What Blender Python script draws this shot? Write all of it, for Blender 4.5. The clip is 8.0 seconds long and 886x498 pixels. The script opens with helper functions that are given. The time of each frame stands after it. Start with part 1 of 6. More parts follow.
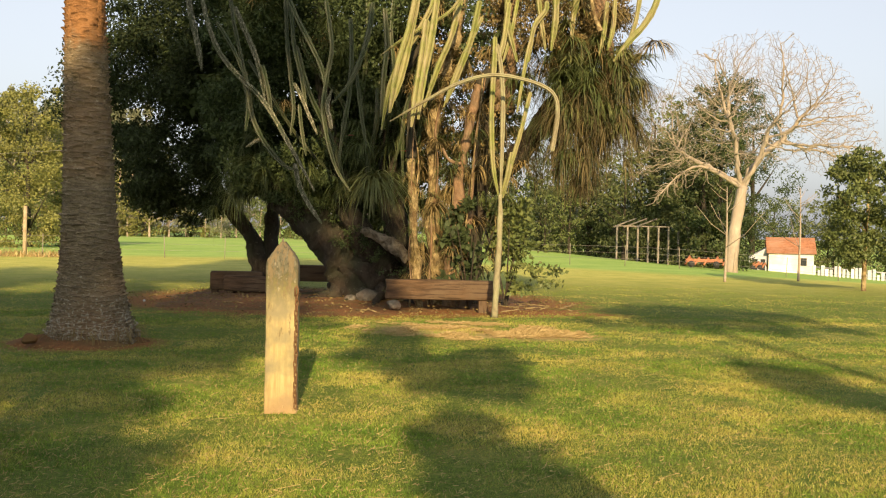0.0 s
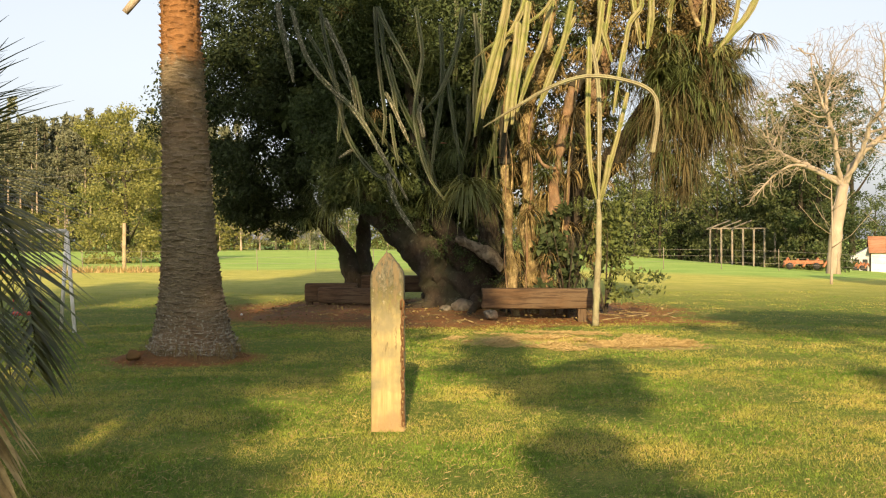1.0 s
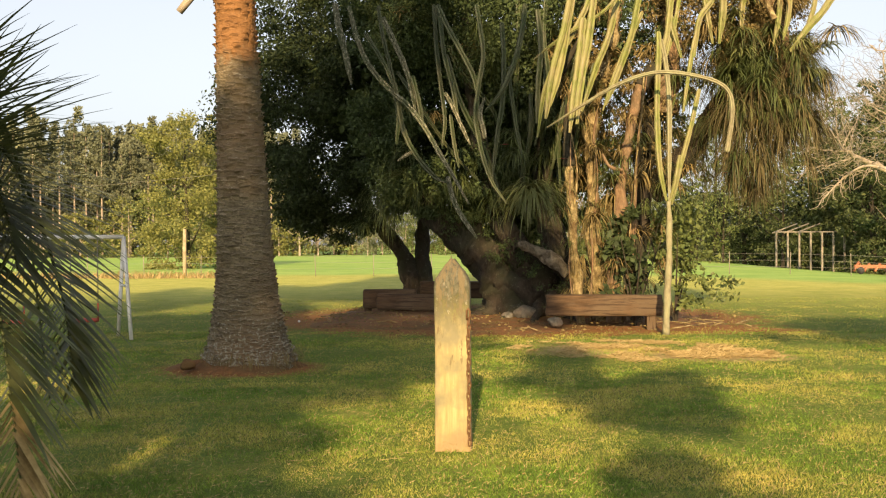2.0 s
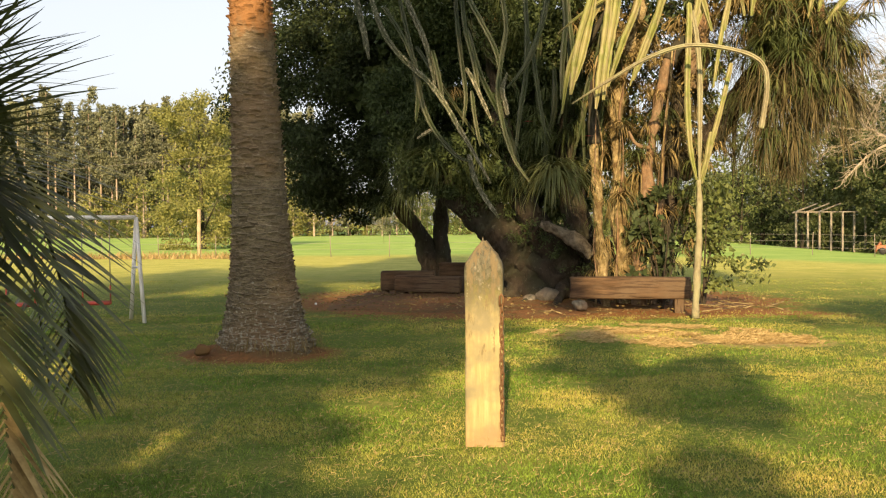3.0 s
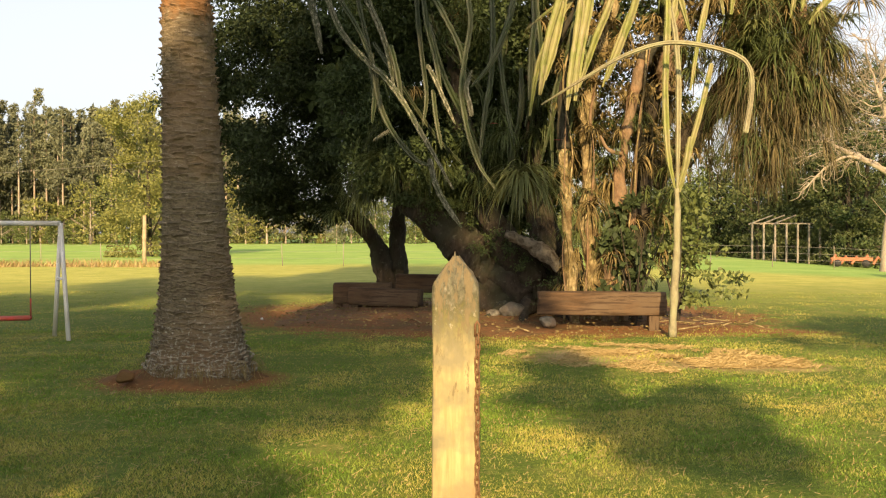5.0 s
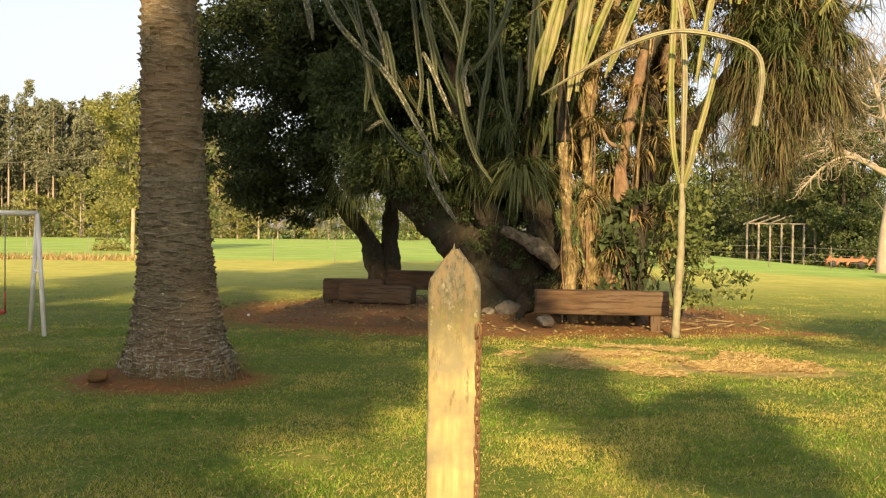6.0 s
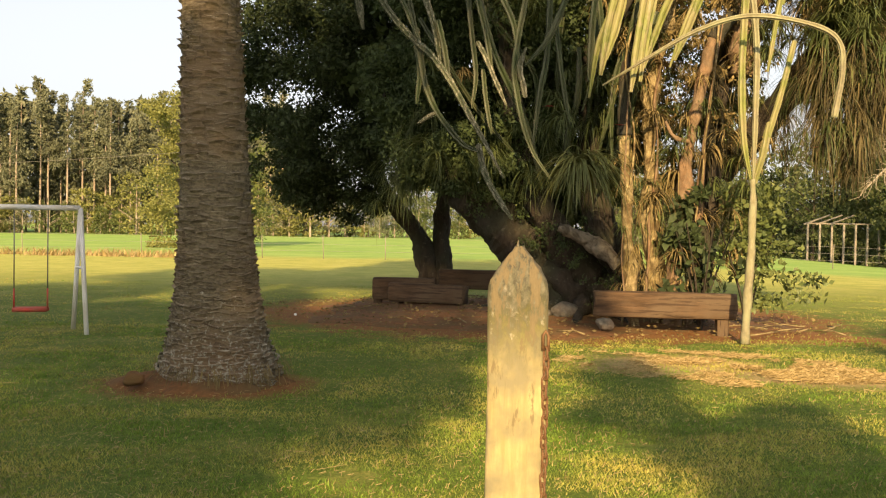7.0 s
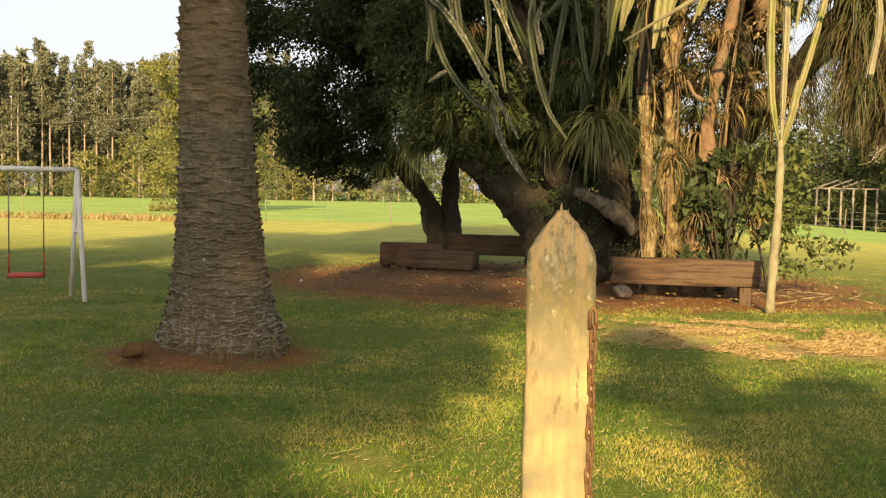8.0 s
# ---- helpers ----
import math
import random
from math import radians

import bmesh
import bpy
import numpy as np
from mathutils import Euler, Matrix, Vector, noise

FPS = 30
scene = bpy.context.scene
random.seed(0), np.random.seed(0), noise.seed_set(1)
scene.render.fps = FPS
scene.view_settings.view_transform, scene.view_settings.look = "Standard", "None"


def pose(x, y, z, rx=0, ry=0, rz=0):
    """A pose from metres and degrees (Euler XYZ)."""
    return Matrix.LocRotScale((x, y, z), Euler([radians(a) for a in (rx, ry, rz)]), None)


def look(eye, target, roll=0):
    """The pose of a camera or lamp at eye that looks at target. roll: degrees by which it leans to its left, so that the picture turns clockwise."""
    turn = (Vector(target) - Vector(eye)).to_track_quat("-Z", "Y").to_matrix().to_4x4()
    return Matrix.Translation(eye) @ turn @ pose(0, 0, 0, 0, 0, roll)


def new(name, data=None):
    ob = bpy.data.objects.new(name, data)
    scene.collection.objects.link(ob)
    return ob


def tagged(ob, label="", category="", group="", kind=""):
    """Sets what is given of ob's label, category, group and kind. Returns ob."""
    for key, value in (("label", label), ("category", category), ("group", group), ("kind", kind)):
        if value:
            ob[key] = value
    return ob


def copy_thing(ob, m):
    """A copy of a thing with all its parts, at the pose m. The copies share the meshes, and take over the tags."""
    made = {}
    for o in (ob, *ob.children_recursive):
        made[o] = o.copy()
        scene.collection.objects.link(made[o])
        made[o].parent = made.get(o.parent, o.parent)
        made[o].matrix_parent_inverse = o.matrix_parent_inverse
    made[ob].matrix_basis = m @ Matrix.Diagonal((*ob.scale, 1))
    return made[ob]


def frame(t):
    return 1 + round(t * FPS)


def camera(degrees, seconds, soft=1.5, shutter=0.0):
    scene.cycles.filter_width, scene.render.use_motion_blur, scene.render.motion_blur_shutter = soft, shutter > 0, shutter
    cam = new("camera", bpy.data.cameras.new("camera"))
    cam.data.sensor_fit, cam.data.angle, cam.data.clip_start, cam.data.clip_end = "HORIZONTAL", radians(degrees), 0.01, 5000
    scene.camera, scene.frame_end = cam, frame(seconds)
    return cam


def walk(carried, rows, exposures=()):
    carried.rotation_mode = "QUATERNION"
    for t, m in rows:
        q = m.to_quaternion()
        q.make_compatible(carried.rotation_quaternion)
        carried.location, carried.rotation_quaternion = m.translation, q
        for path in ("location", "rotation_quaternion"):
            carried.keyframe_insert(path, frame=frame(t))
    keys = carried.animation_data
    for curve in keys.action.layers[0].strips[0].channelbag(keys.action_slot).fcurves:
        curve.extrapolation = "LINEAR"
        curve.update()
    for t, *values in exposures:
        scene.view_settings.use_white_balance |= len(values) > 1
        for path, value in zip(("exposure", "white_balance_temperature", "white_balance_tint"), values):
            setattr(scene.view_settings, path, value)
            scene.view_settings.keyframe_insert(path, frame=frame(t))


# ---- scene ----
cam = camera(50.7, 8.0, soft=1.15)
METRES, EYE, TILT, LEAN, TURN = 4.425, 1.5, 0.0, 0.0, -4.6
ROWS = [
    (0.0, 0.0, 0.0, 0.0, 0.02, -1.07, -1.11),
    (0.5, -0.024, 0.0358, 0.0014, 3.46, -0.44, -0.23),
    (1.0, -0.0461, 0.0788, 0.0005, 5.22, -0.62, 0.25),
    (1.5, -0.0562, 0.1457, -0.0002, 7.56, 0.11, 0.09),
    (3.0, -0.1216, 0.3057, 0.0014, 9.55, -1.5, 0.46),
    (3.5, -0.1252, 0.3798, 0.0012, 11.03, -1.1, -1.17),
    (4.0, -0.1349, 0.4432, -0.0019, 8.94, -1.15, -1.69),
    (4.5, -0.1603, 0.5071, 0.0067, 6.78, -0.98, 0.05),
    (6.0, -0.1991, 0.7011, -0.0032, 6.34, -1.16, -0.6),
    (6.5, -0.2154, 0.7587, -0.0055, 5.1, -1.98, -0.42),
    (7.0, -0.2261, 0.8381, -0.008, 9.44, -1.27, -0.88),
    (7.5, -0.2445, 0.8885, -0.0137, 10.43, -2.17, -1.34),
    (8.0, -0.2707, 0.9482, -0.011, 9.65, -3.46, -0.99),
]
walk(cam, [(t, pose(0, 0, EYE, TILT, LEAN, TURN) @ pose(METRES * x, METRES * y, METRES * z, 90 + pitch, roll, yaw)) for t, x, y, z, yaw, pitch, roll in ROWS],
     exposures=((0.0, 1.10, 6600, 11), (0.6, 1.22, 6620, 11), (1.5, 1.24, 6680, 11), (3.5, 1.31, 6800, 12), (6.0, 1.33, 6900, 12), (8.0, 1.31, 7000, 13)))

# ---- light ----
SUN_EL = radians(20)
world = bpy.data.worlds.new("sky")
scene.world = world
world.use_nodes = True
wn = world.node_tree
sky = wn.nodes.new("ShaderNodeTexSky")
sky.sky_type = "NISHITA"
sky.sun_disc = False
sky.sun_elevation = SUN_EL
sky.sun_rotation = radians(180)
sky.air_density, sky.dust_density, sky.ozone_density = 1.0, 3.5, 1.0
pale = wn.nodes.new("ShaderNodeHueSaturation")
pale.inputs["Saturation"].default_value = 0.55
wn.links.new(sky.outputs[0], pale.inputs["Color"])
haze = wn.nodes.new("ShaderNodeMix")
haze.data_type = "RGBA"
haze.inputs["Factor"].default_value = 0.38
wn.links.new(pale.outputs[0], haze.inputs[6])
haze.inputs[7].default_value = (4.55, 4.75, 5.2, 1)
wn.links.new(haze.outputs[2], wn.nodes["Background"].inputs[0])
wn.nodes["Background"].inputs[1].default_value = 0.093
sun = new("sun", bpy.data.lights.new("sun", "SUN"))
sun.data.energy, sun.data.angle, sun.data.color = 5.0, radians(0.7), (1.0, 0.725, 0.385)
sun.matrix_world = look((0, -math.cos(SUN_EL) * 50, math.sin(SUN_EL) * 50), (0, 0, 0))


# ---- materials ----
def mat(name, a, b, scale=8.0, rough=0.85, bump=0.3, c=None, cscale=1.2, stretch=(1, 1, 1), dist=0.02, per=0.0, trans=0.0, metal=0.0, detail=6):
    """Two-scale noise material: a/b mix by fine noise, c laid in by coarse noise, per = variation from piece to piece."""
    a, b, c = [tuple(0.8 * q for q in col) if col else None for col in (a, b, c)]
    m = bpy.data.materials.new(name)
    m.use_nodes = True
    nt = m.node_tree
    n, l = nt.nodes, nt.links
    bs = n["Principled BSDF"]
    tc = n.new("ShaderNodeTexCoord")
    mp = n.new("ShaderNodeMapping")
    mp.inputs["Scale"].default_value = stretch
    l.new(tc.outputs["Object"], mp.inputs[0])
    n1 = n.new("ShaderNodeTexNoise")
    n1.inputs["Scale"].default_value, n1.inputs["Detail"].default_value = scale, detail
    n1.inputs["Roughness"].default_value = 0.65
    l.new(mp.outputs[0], n1.inputs["Vector"])
    r1 = n.new("ShaderNodeValToRGB")
    r1.color_ramp.elements[0].position, r1.color_ramp.elements[1].position = 0.32, 0.68
    r1.color_ramp.elements[0].color, r1.color_ramp.elements[1].color = (*a, 1), (*b, 1)
    l.new(n1.outputs["Fac"], r1.inputs[0])
    col = r1.outputs[0]
    if c:
        n2 = n.new("ShaderNodeTexNoise")
        n2.inputs["Scale"].default_value, n2.inputs["Detail"].default_value = cscale, 5
        l.new(tc.outputs["Object"], n2.inputs["Vector"])
        r2 = n.new("ShaderNodeValToRGB")
        r2.color_ramp.elements[0].position, r2.color_ramp.elements[1].position = 0.42, 0.62
        l.new(n2.outputs["Fac"], r2.inputs[0])
        mx = n.new("ShaderNodeMix")
        mx.data_type = "RGBA"
        l.new(r2.outputs[0], mx.inputs["Factor"])
        l.new(col, mx.inputs[6])
        mx.inputs[7].default_value = (*c, 1)
        col = mx.outputs[2]
    if per:
        src = n.new("ShaderNodeNewGeometry").outputs["Random Per Island"]
        oi = n.new("ShaderNodeObjectInfo").outputs["Random"]
        ad = n.new("ShaderNodeMath")
        ad.operation = "ADD"
        l.new(src, ad.inputs[0])
        l.new(oi, ad.inputs[1])
        mr = n.new("ShaderNodeMapRange")
        mr.inputs["From Max"].default_value = 2.0
        mr.inputs["To Min"].default_value, mr.inputs["To Max"].default_value = 1 - per, 1 + per
        l.new(ad.outputs[0], mr.inputs[0])
        hs = n.new("ShaderNodeHueSaturation")
        l.new(mr.outputs[0], hs.inputs["Value"])
        l.new(col, hs.inputs["Color"])
        col = hs.outputs[0]
    l.new(col, bs.inputs["Base Color"])
    bs.inputs["Roughness"].default_value = rough
    bs.inputs["Metallic"].default_value = metal
    bs.inputs["Specular IOR Level"].default_value = 0.3
    if bump:
        bp = n.new("ShaderNodeBump")
        bp.inputs["Strength"].default_value, bp.inputs["Distance"].default_value = bump, dist
        l.new(n1.outputs["Fac"], bp.inputs["Height"])
        l.new(bp.outputs[0], bs.inputs["Normal"])
    if trans:
        tr = n.new("ShaderNodeBsdfTranslucent")
        l.new(col, tr.inputs[0])
        ms = n.new("ShaderNodeMixShader")
        ms.inputs[0].default_value = trans
        l.new(bs.outputs[0], ms.inputs[1])
        l.new(tr.outputs[0], ms.inputs[2])
        l.new(ms.outputs[0], n["Material Output"].inputs[0])
    return m


M_SOIL = mat("red_soil", (0.105, 0.046, 0.015), (0.235, 0.108, 0.036), 14, 0.95, 0.8, (0.13, 0.078, 0.028), 2.5)
M_STRAW = mat("straw", (0.30, 0.22, 0.09), (0.50, 0.38, 0.17), 30, 0.8, 0.0, per=0.35)
M_RUST = mat("rusty_iron", (0.10, 0.05, 0.025), (0.23, 0.13, 0.06), 60, 0.7, 0.4, dist=0.002, metal=0.3)
M_PALM = mat("palm_bark", (0.115, 0.092, 0.058), (0.30, 0.25, 0.16), 22, 0.95, 0.8, (0.24, 0.165, 0.095), 0.8, (1, 1, 2.5), 0.03, per=0.2)
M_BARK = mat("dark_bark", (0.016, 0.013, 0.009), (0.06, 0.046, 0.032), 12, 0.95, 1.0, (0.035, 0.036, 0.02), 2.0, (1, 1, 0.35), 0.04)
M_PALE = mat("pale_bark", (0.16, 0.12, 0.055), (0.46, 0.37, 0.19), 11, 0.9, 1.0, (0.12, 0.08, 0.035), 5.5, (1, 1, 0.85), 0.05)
M_LOG = mat("lichened_bark", (0.045, 0.036, 0.025), (0.17, 0.145, 0.105), 18, 0.9, 1.0, (0.24, 0.21, 0.16), 7, (1, 1, 1), 0.04)
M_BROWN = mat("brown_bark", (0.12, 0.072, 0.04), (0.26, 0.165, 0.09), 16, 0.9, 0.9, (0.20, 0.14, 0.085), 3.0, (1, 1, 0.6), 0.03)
# cactus green darkened for the stems standing in shade, left of the trunks
M_CACT_SHADE = mat("cactus_green_shaded", (0.018, 0.032, 0.010), (0.048, 0.070, 0.022), 9, 0.55, 0.3, (0.06, 0.07, 0.03), 2.2, (1, 1, 0.5), 0.01, per=0.25)
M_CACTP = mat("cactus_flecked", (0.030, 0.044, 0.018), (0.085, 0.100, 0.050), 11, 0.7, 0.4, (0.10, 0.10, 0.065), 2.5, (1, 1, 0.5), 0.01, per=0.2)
# same cactus with warm sunlight put into its green, for the right-hand stems
M_CACT_SUN = mat("cactus_green_sunlit", (0.10, 0.125, 0.028), (0.225, 0.245, 0.062), 9, 0.6, 0.4, (0.23, 0.215, 0.09), 3.0, (1, 1, 0.5), 0.01, per=0.15)
M_CACTW = mat("cactus_corky", (0.15, 0.14, 0.085), (0.28, 0.25, 0.155), 20, 0.85, 0.6, (0.26, 0.26, 0.15), 4.0, (1, 1, 0.6), 0.01)
M_LEAFD = mat("dark_leaves", (0.030, 0.050, 0.018), (0.078, 0.110, 0.036), 3, 0.7, 0, per=0.5, trans=0.25)
M_LEAF = mat("green_leaves", (0.075, 0.112, 0.034), (0.175, 0.205, 0.064), 3, 0.55, 0, per=0.4, trans=0.3)
# olive leaves of the far wood, lightened to paint in distance haze
M_LEAF_HAZE = mat("hazy_olive_leaves", (0.085, 0.115, 0.042), (0.19, 0.215, 0.082), 1, 0.65, 0, per=0.4, trans=0.35)
M_LEAFY = mat("yellow_green_leaves", (0.13, 0.15, 0.045), (0.29, 0.285, 0.085), 2, 0.6, 0, per=0.4, trans=0.35)
# gum leaf colour raised and greyed to include the haze before them
M_LEAFO = mat("hazy_eucalypt_leaves", (0.120, 0.138, 0.082), (0.235, 0.245, 0.145), 1, 0.6, 0, per=0.4, trans=0.3)
M_STRAP = mat("strap_leaves", (0.05, 0.075, 0.025), (0.14, 0.17, 0.055), 2, 0.5, 0, per=0.4, trans=0.3)
M_DRY = mat("dry_hanging_leaves", (0.12, 0.088, 0.034), (0.32, 0.245, 0.10), 2, 0.8, 0, per=0.4, trans=0.25)
# dry leaves darkened for the self-shaded lower part of the hanging mass
M_DRY_SHADE = mat("shaded_hanging_leaves", (0.05, 0.043, 0.019), (0.18, 0.145, 0.064), 2, 0.8, 0, per=0.5, trans=0.15)
M_ROS = mat("rosette_leaves", (0.09, 0.115, 0.038), (0.23, 0.245, 0.09), 2, 0.5, 0, per=0.4, trans=0.3)
M_FROND = mat("palm_frond", (0.05, 0.068, 0.026), (0.13, 0.145, 0.055), 3, 0.45, 0, per=0.3, trans=0.2)
M_WOOD = mat("old_sleeper", (0.045, 0.027, 0.014), (0.135, 0.080, 0.040), 16, 0.9, 1.0, (0.105, 0.072, 0.042), 2.0, (0.12, 1, 1), 0.02)
M_STONE = mat("pale_stone", (0.06, 0.055, 0.042), (0.20, 0.185, 0.15), 9, 0.9, 0.8, (0.13, 0.10, 0.075), 3)
M_WHITE = mat("white_paint", (0.74, 0.75, 0.74), (0.84, 0.84, 0.82), 12, 0.5, 0.1, (0.66, 0.64, 0.58), 3)
M_RED = mat("red_paint", (0.42, 0.04, 0.03), (0.60, 0.08, 0.05), 14, 0.5, 0.1, (0.35, 0.10, 0.06), 4)
M_STEEL = mat("grey_steel", (0.20, 0.19, 0.17), (0.34, 0.32, 0.28), 30, 0.6, 0.2, metal=0.6)
M_GREYB = mat("bare_bark", (0.24, 0.20, 0.155), (0.42, 0.36, 0.28), 3, 0.9, 0.5, (0.30, 0.25, 0.19), 0.6, (1, 1, 0.4), 0.05)
M_EUCB = mat("eucalypt_bark", (0.22, 0.18, 0.14), (0.44, 0.39, 0.32), 2, 0.9, 0.3, (0.26, 0.20, 0.145), 0.5)
M_WALL = mat("whitewash", (0.72, 0.71, 0.68), (0.82, 0.81, 0.78), 2, 0.9, 0.2, (0.62, 0.58, 0.52), 0.6)
M_GWALL = mat("grey_boards", (0.34, 0.36, 0.40), (0.48, 0.50, 0.54), 3, 0.9, 0.2)
M_TILE = mat("clay_tile", (0.20, 0.085, 0.045), (0.34, 0.16, 0.085), 3, 0.9, 0.3, (0.30, 0.16, 0.10), 0.8, per=0.25)
M_GLASS = mat("dark_pane", (0.02, 0.025, 0.03), (0.04, 0.045, 0.05), 4, 0.15, 0)
M_ORANGE = mat("orange_paint", (0.24, 0.09, 0.045), (0.36, 0.15, 0.07), 5, 0.5, 0.1)
M_RUBBER = mat("black_rubber", (0.02, 0.02, 0.02), (0.04, 0.04, 0.04), 5, 0.8, 0.1)
M_CONC = mat("grey_concrete", (0.15, 0.135, 0.11), (0.27, 0.25, 0.21), 6, 0.9, 0.3, (0.26, 0.22, 0.17), 1)
M_POLE = mat("bleached_pole", (0.36, 0.29, 0.18), (0.52, 0.43, 0.28), 6, 0.9, 0.4, (0.28, 0.21, 0.13), 2, (1, 1, 0.3))
M_BRACT = mat("red_bract", (0.50, 0.03, 0.05), (0.65, 0.06, 0.08), 5, 0.5, 0)


def grass_mat():
    m = bpy.data.materials.new("lawn")
    m.use_nodes = True
    nt = m.node_tree
    n, l = nt.nodes, nt.links
    bs = n["Principled BSDF"]
    geo = n.new("ShaderNodeNewGeometry")
    sep = n.new("ShaderNodeSeparateXYZ")
    l.new(geo.outputs["Position"], sep.inputs[0])

    def noise_at(scale, detail=6, rough=0.6):
        t = n.new("ShaderNodeTexNoise")
        t.inputs["Scale"].default_value, t.inputs["Detail"].default_value, t.inputs["Roughness"].default_value = scale, detail, rough
        l.new(geo.outputs["Position"], t.inputs["Vector"])
        return t.outputs["Fac"]

    def ramp(src, p0, p1, c0, c1):
        r = n.new("ShaderNodeValToRGB")
        r.color_ramp.elements[0].position, r.color_ramp.elements[1].position = p0, p1
        r.color_ramp.elements[0].color, r.color_ramp.elements[1].color = (*c0, 1), (*c1, 1)
        l.new(src, r.inputs[0])
        return r.outputs[0]

    def mix(f, a, b):
        x = n.new("ShaderNodeMix")
        x.data_type = "RGBA"
        l.new(f, x.inputs["Factor"])
        l.new(a, x.inputs[6])
        l.new(b, x.inputs[7])
        return x.outputs[2]

    fine = noise_at(38, 8, 0.75)
    def math_node(op, a, b):
        t = n.new("ShaderNodeMath")
        t.operation = op
        for k, q in enumerate((a, b)):
            if isinstance(q, (int, float)):
                t.inputs[k].default_value = q
            else:
                l.new(q, t.inputs[k])
        return t.outputs[0]

    def patch(cx, cy, rx, ry, rag, soft):
        """1 inside a ragged ellipse on the ground, falling to 0 over its rim."""
        u = math_node("DIVIDE", math_node("SUBTRACT", sep.outputs[0], cx), rx)
        w = math_node("DIVIDE", math_node("SUBTRACT", sep.outputs[1], cy), ry)
        d = math_node("ADD", math_node("MULTIPLY", u, u), math_node("MULTIPLY", w, w))
        d = math_node("ADD", d, math_node("MULTIPLY", math_node("SUBTRACT", noise_at(1.7, 8, 0.75), 0.5), rag))
        t = n.new("ShaderNodeMapRange")
        t.inputs["From Min"].default_value, t.inputs["From Max"].default_value = 1 + soft, 1 - soft
        l.new(d, t.inputs[0])
        return t.outputs[0]

    # ground colour kept dark to stand for shade down among the blades
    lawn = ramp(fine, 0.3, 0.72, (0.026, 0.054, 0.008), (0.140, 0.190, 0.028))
    dry = ramp(fine, 0.3, 0.7, (0.15, 0.13, 0.032), (0.36, 0.315, 0.092))
    lawn = mix(ramp(noise_at(0.9, 7, 0.7), 0.52, 0.75, (0, 0, 0), (0.65, 0.65, 0.65)), lawn, dry)
    lawn = mix(ramp(noise_at(5.5, 6, 0.7), 0.55, 0.72, (0, 0, 0), (0.55, 0.55, 0.55)), lawn, dry)
    soil = ramp(fine, 0.3, 0.7, (0.12, 0.055, 0.020), (0.25, 0.12, 0.042))
    lawn = mix(ramp(noise_at(2.3, 7, 0.75), 0.62, 0.72, (0, 0, 0), (0.55, 0.55, 0.55)), lawn, soil)
    # far ground has the sunlit lawn's brightness put into its colour
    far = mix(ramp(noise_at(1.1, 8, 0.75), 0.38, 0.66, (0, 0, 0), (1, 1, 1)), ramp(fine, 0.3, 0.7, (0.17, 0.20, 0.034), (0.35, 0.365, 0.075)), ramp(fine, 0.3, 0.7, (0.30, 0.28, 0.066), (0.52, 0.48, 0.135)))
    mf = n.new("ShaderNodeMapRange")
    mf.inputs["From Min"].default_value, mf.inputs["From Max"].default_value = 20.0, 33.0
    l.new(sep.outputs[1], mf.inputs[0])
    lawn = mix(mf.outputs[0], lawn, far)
    straw = ramp(fine, 0.3, 0.7, (0.22, 0.155, 0.065), (0.44, 0.33, 0.15))
    lawn = mix(patch(-0.4, 20.0, 5.0, 4.0, 2.2, 0.22), lawn, soil)
    lawn = mix(patch(3.3, 17.2, 1.6, 0.7, 2.0, 0.3), lawn, soil)
    lawn = mix(patch(-3.6, 12.15, 1.0, 0.80, 2.2, 0.4), lawn, soil)
    lawn = mix(patch(2.5, 13.6, 1.0, 0.62, 3.2, 0.5), lawn, straw)
    lawn = mix(patch(1.0, 14.3, 1.0, 0.75, 4.2, 0.6), lawn, straw)
    field = mix(ramp(noise_at(0.22, 8, 0.75), 0.40, 0.64, (0, 0, 0), (1, 1, 1)), ramp(fine, 0.3, 0.7, (0.14, 0.25, 0.045), (0.22, 0.35, 0.075)), ramp(fine, 0.3, 0.7, (0.23, 0.33, 0.075), (0.33, 0.42, 0.115)))
    nearer = n.new("ShaderNodeMapRange")
    nearer.inputs["From Min"].default_value, nearer.inputs["From Max"].default_value = 3.0, 13.0
    nearer.inputs["To Max"].default_value = 12.0
    l.new(sep.outputs[0], nearer.inputs[0])
    edge = math_node("ADD", math_node("MULTIPLY", noise_at(0.4, 4), 6.0), math_node("ADD", sep.outputs[1], nearer.outputs[0]))
    mr = n.new("ShaderNodeMapRange")
    mr.inputs["From Min"].default_value, mr.inputs["From Max"].default_value = 48.0, 53.0
    l.new(edge, mr.inputs[0])
    col = mix(mr.outputs[0], lawn, field)
    l.new(col, bs.inputs["Base Color"])
    bs.inputs["Roughness"].default_value = 0.95
    bs.inputs["Specular IOR Level"].default_value = 0.15
    bp = n.new("ShaderNodeBump")
    bp.inputs["Strength"].default_value, bp.inputs["Distance"].default_value = 0.6, 0.02
    l.new(fine, bp.inputs["Height"])
    l.new(bp.outputs[0], bs.inputs["Normal"])
    return m


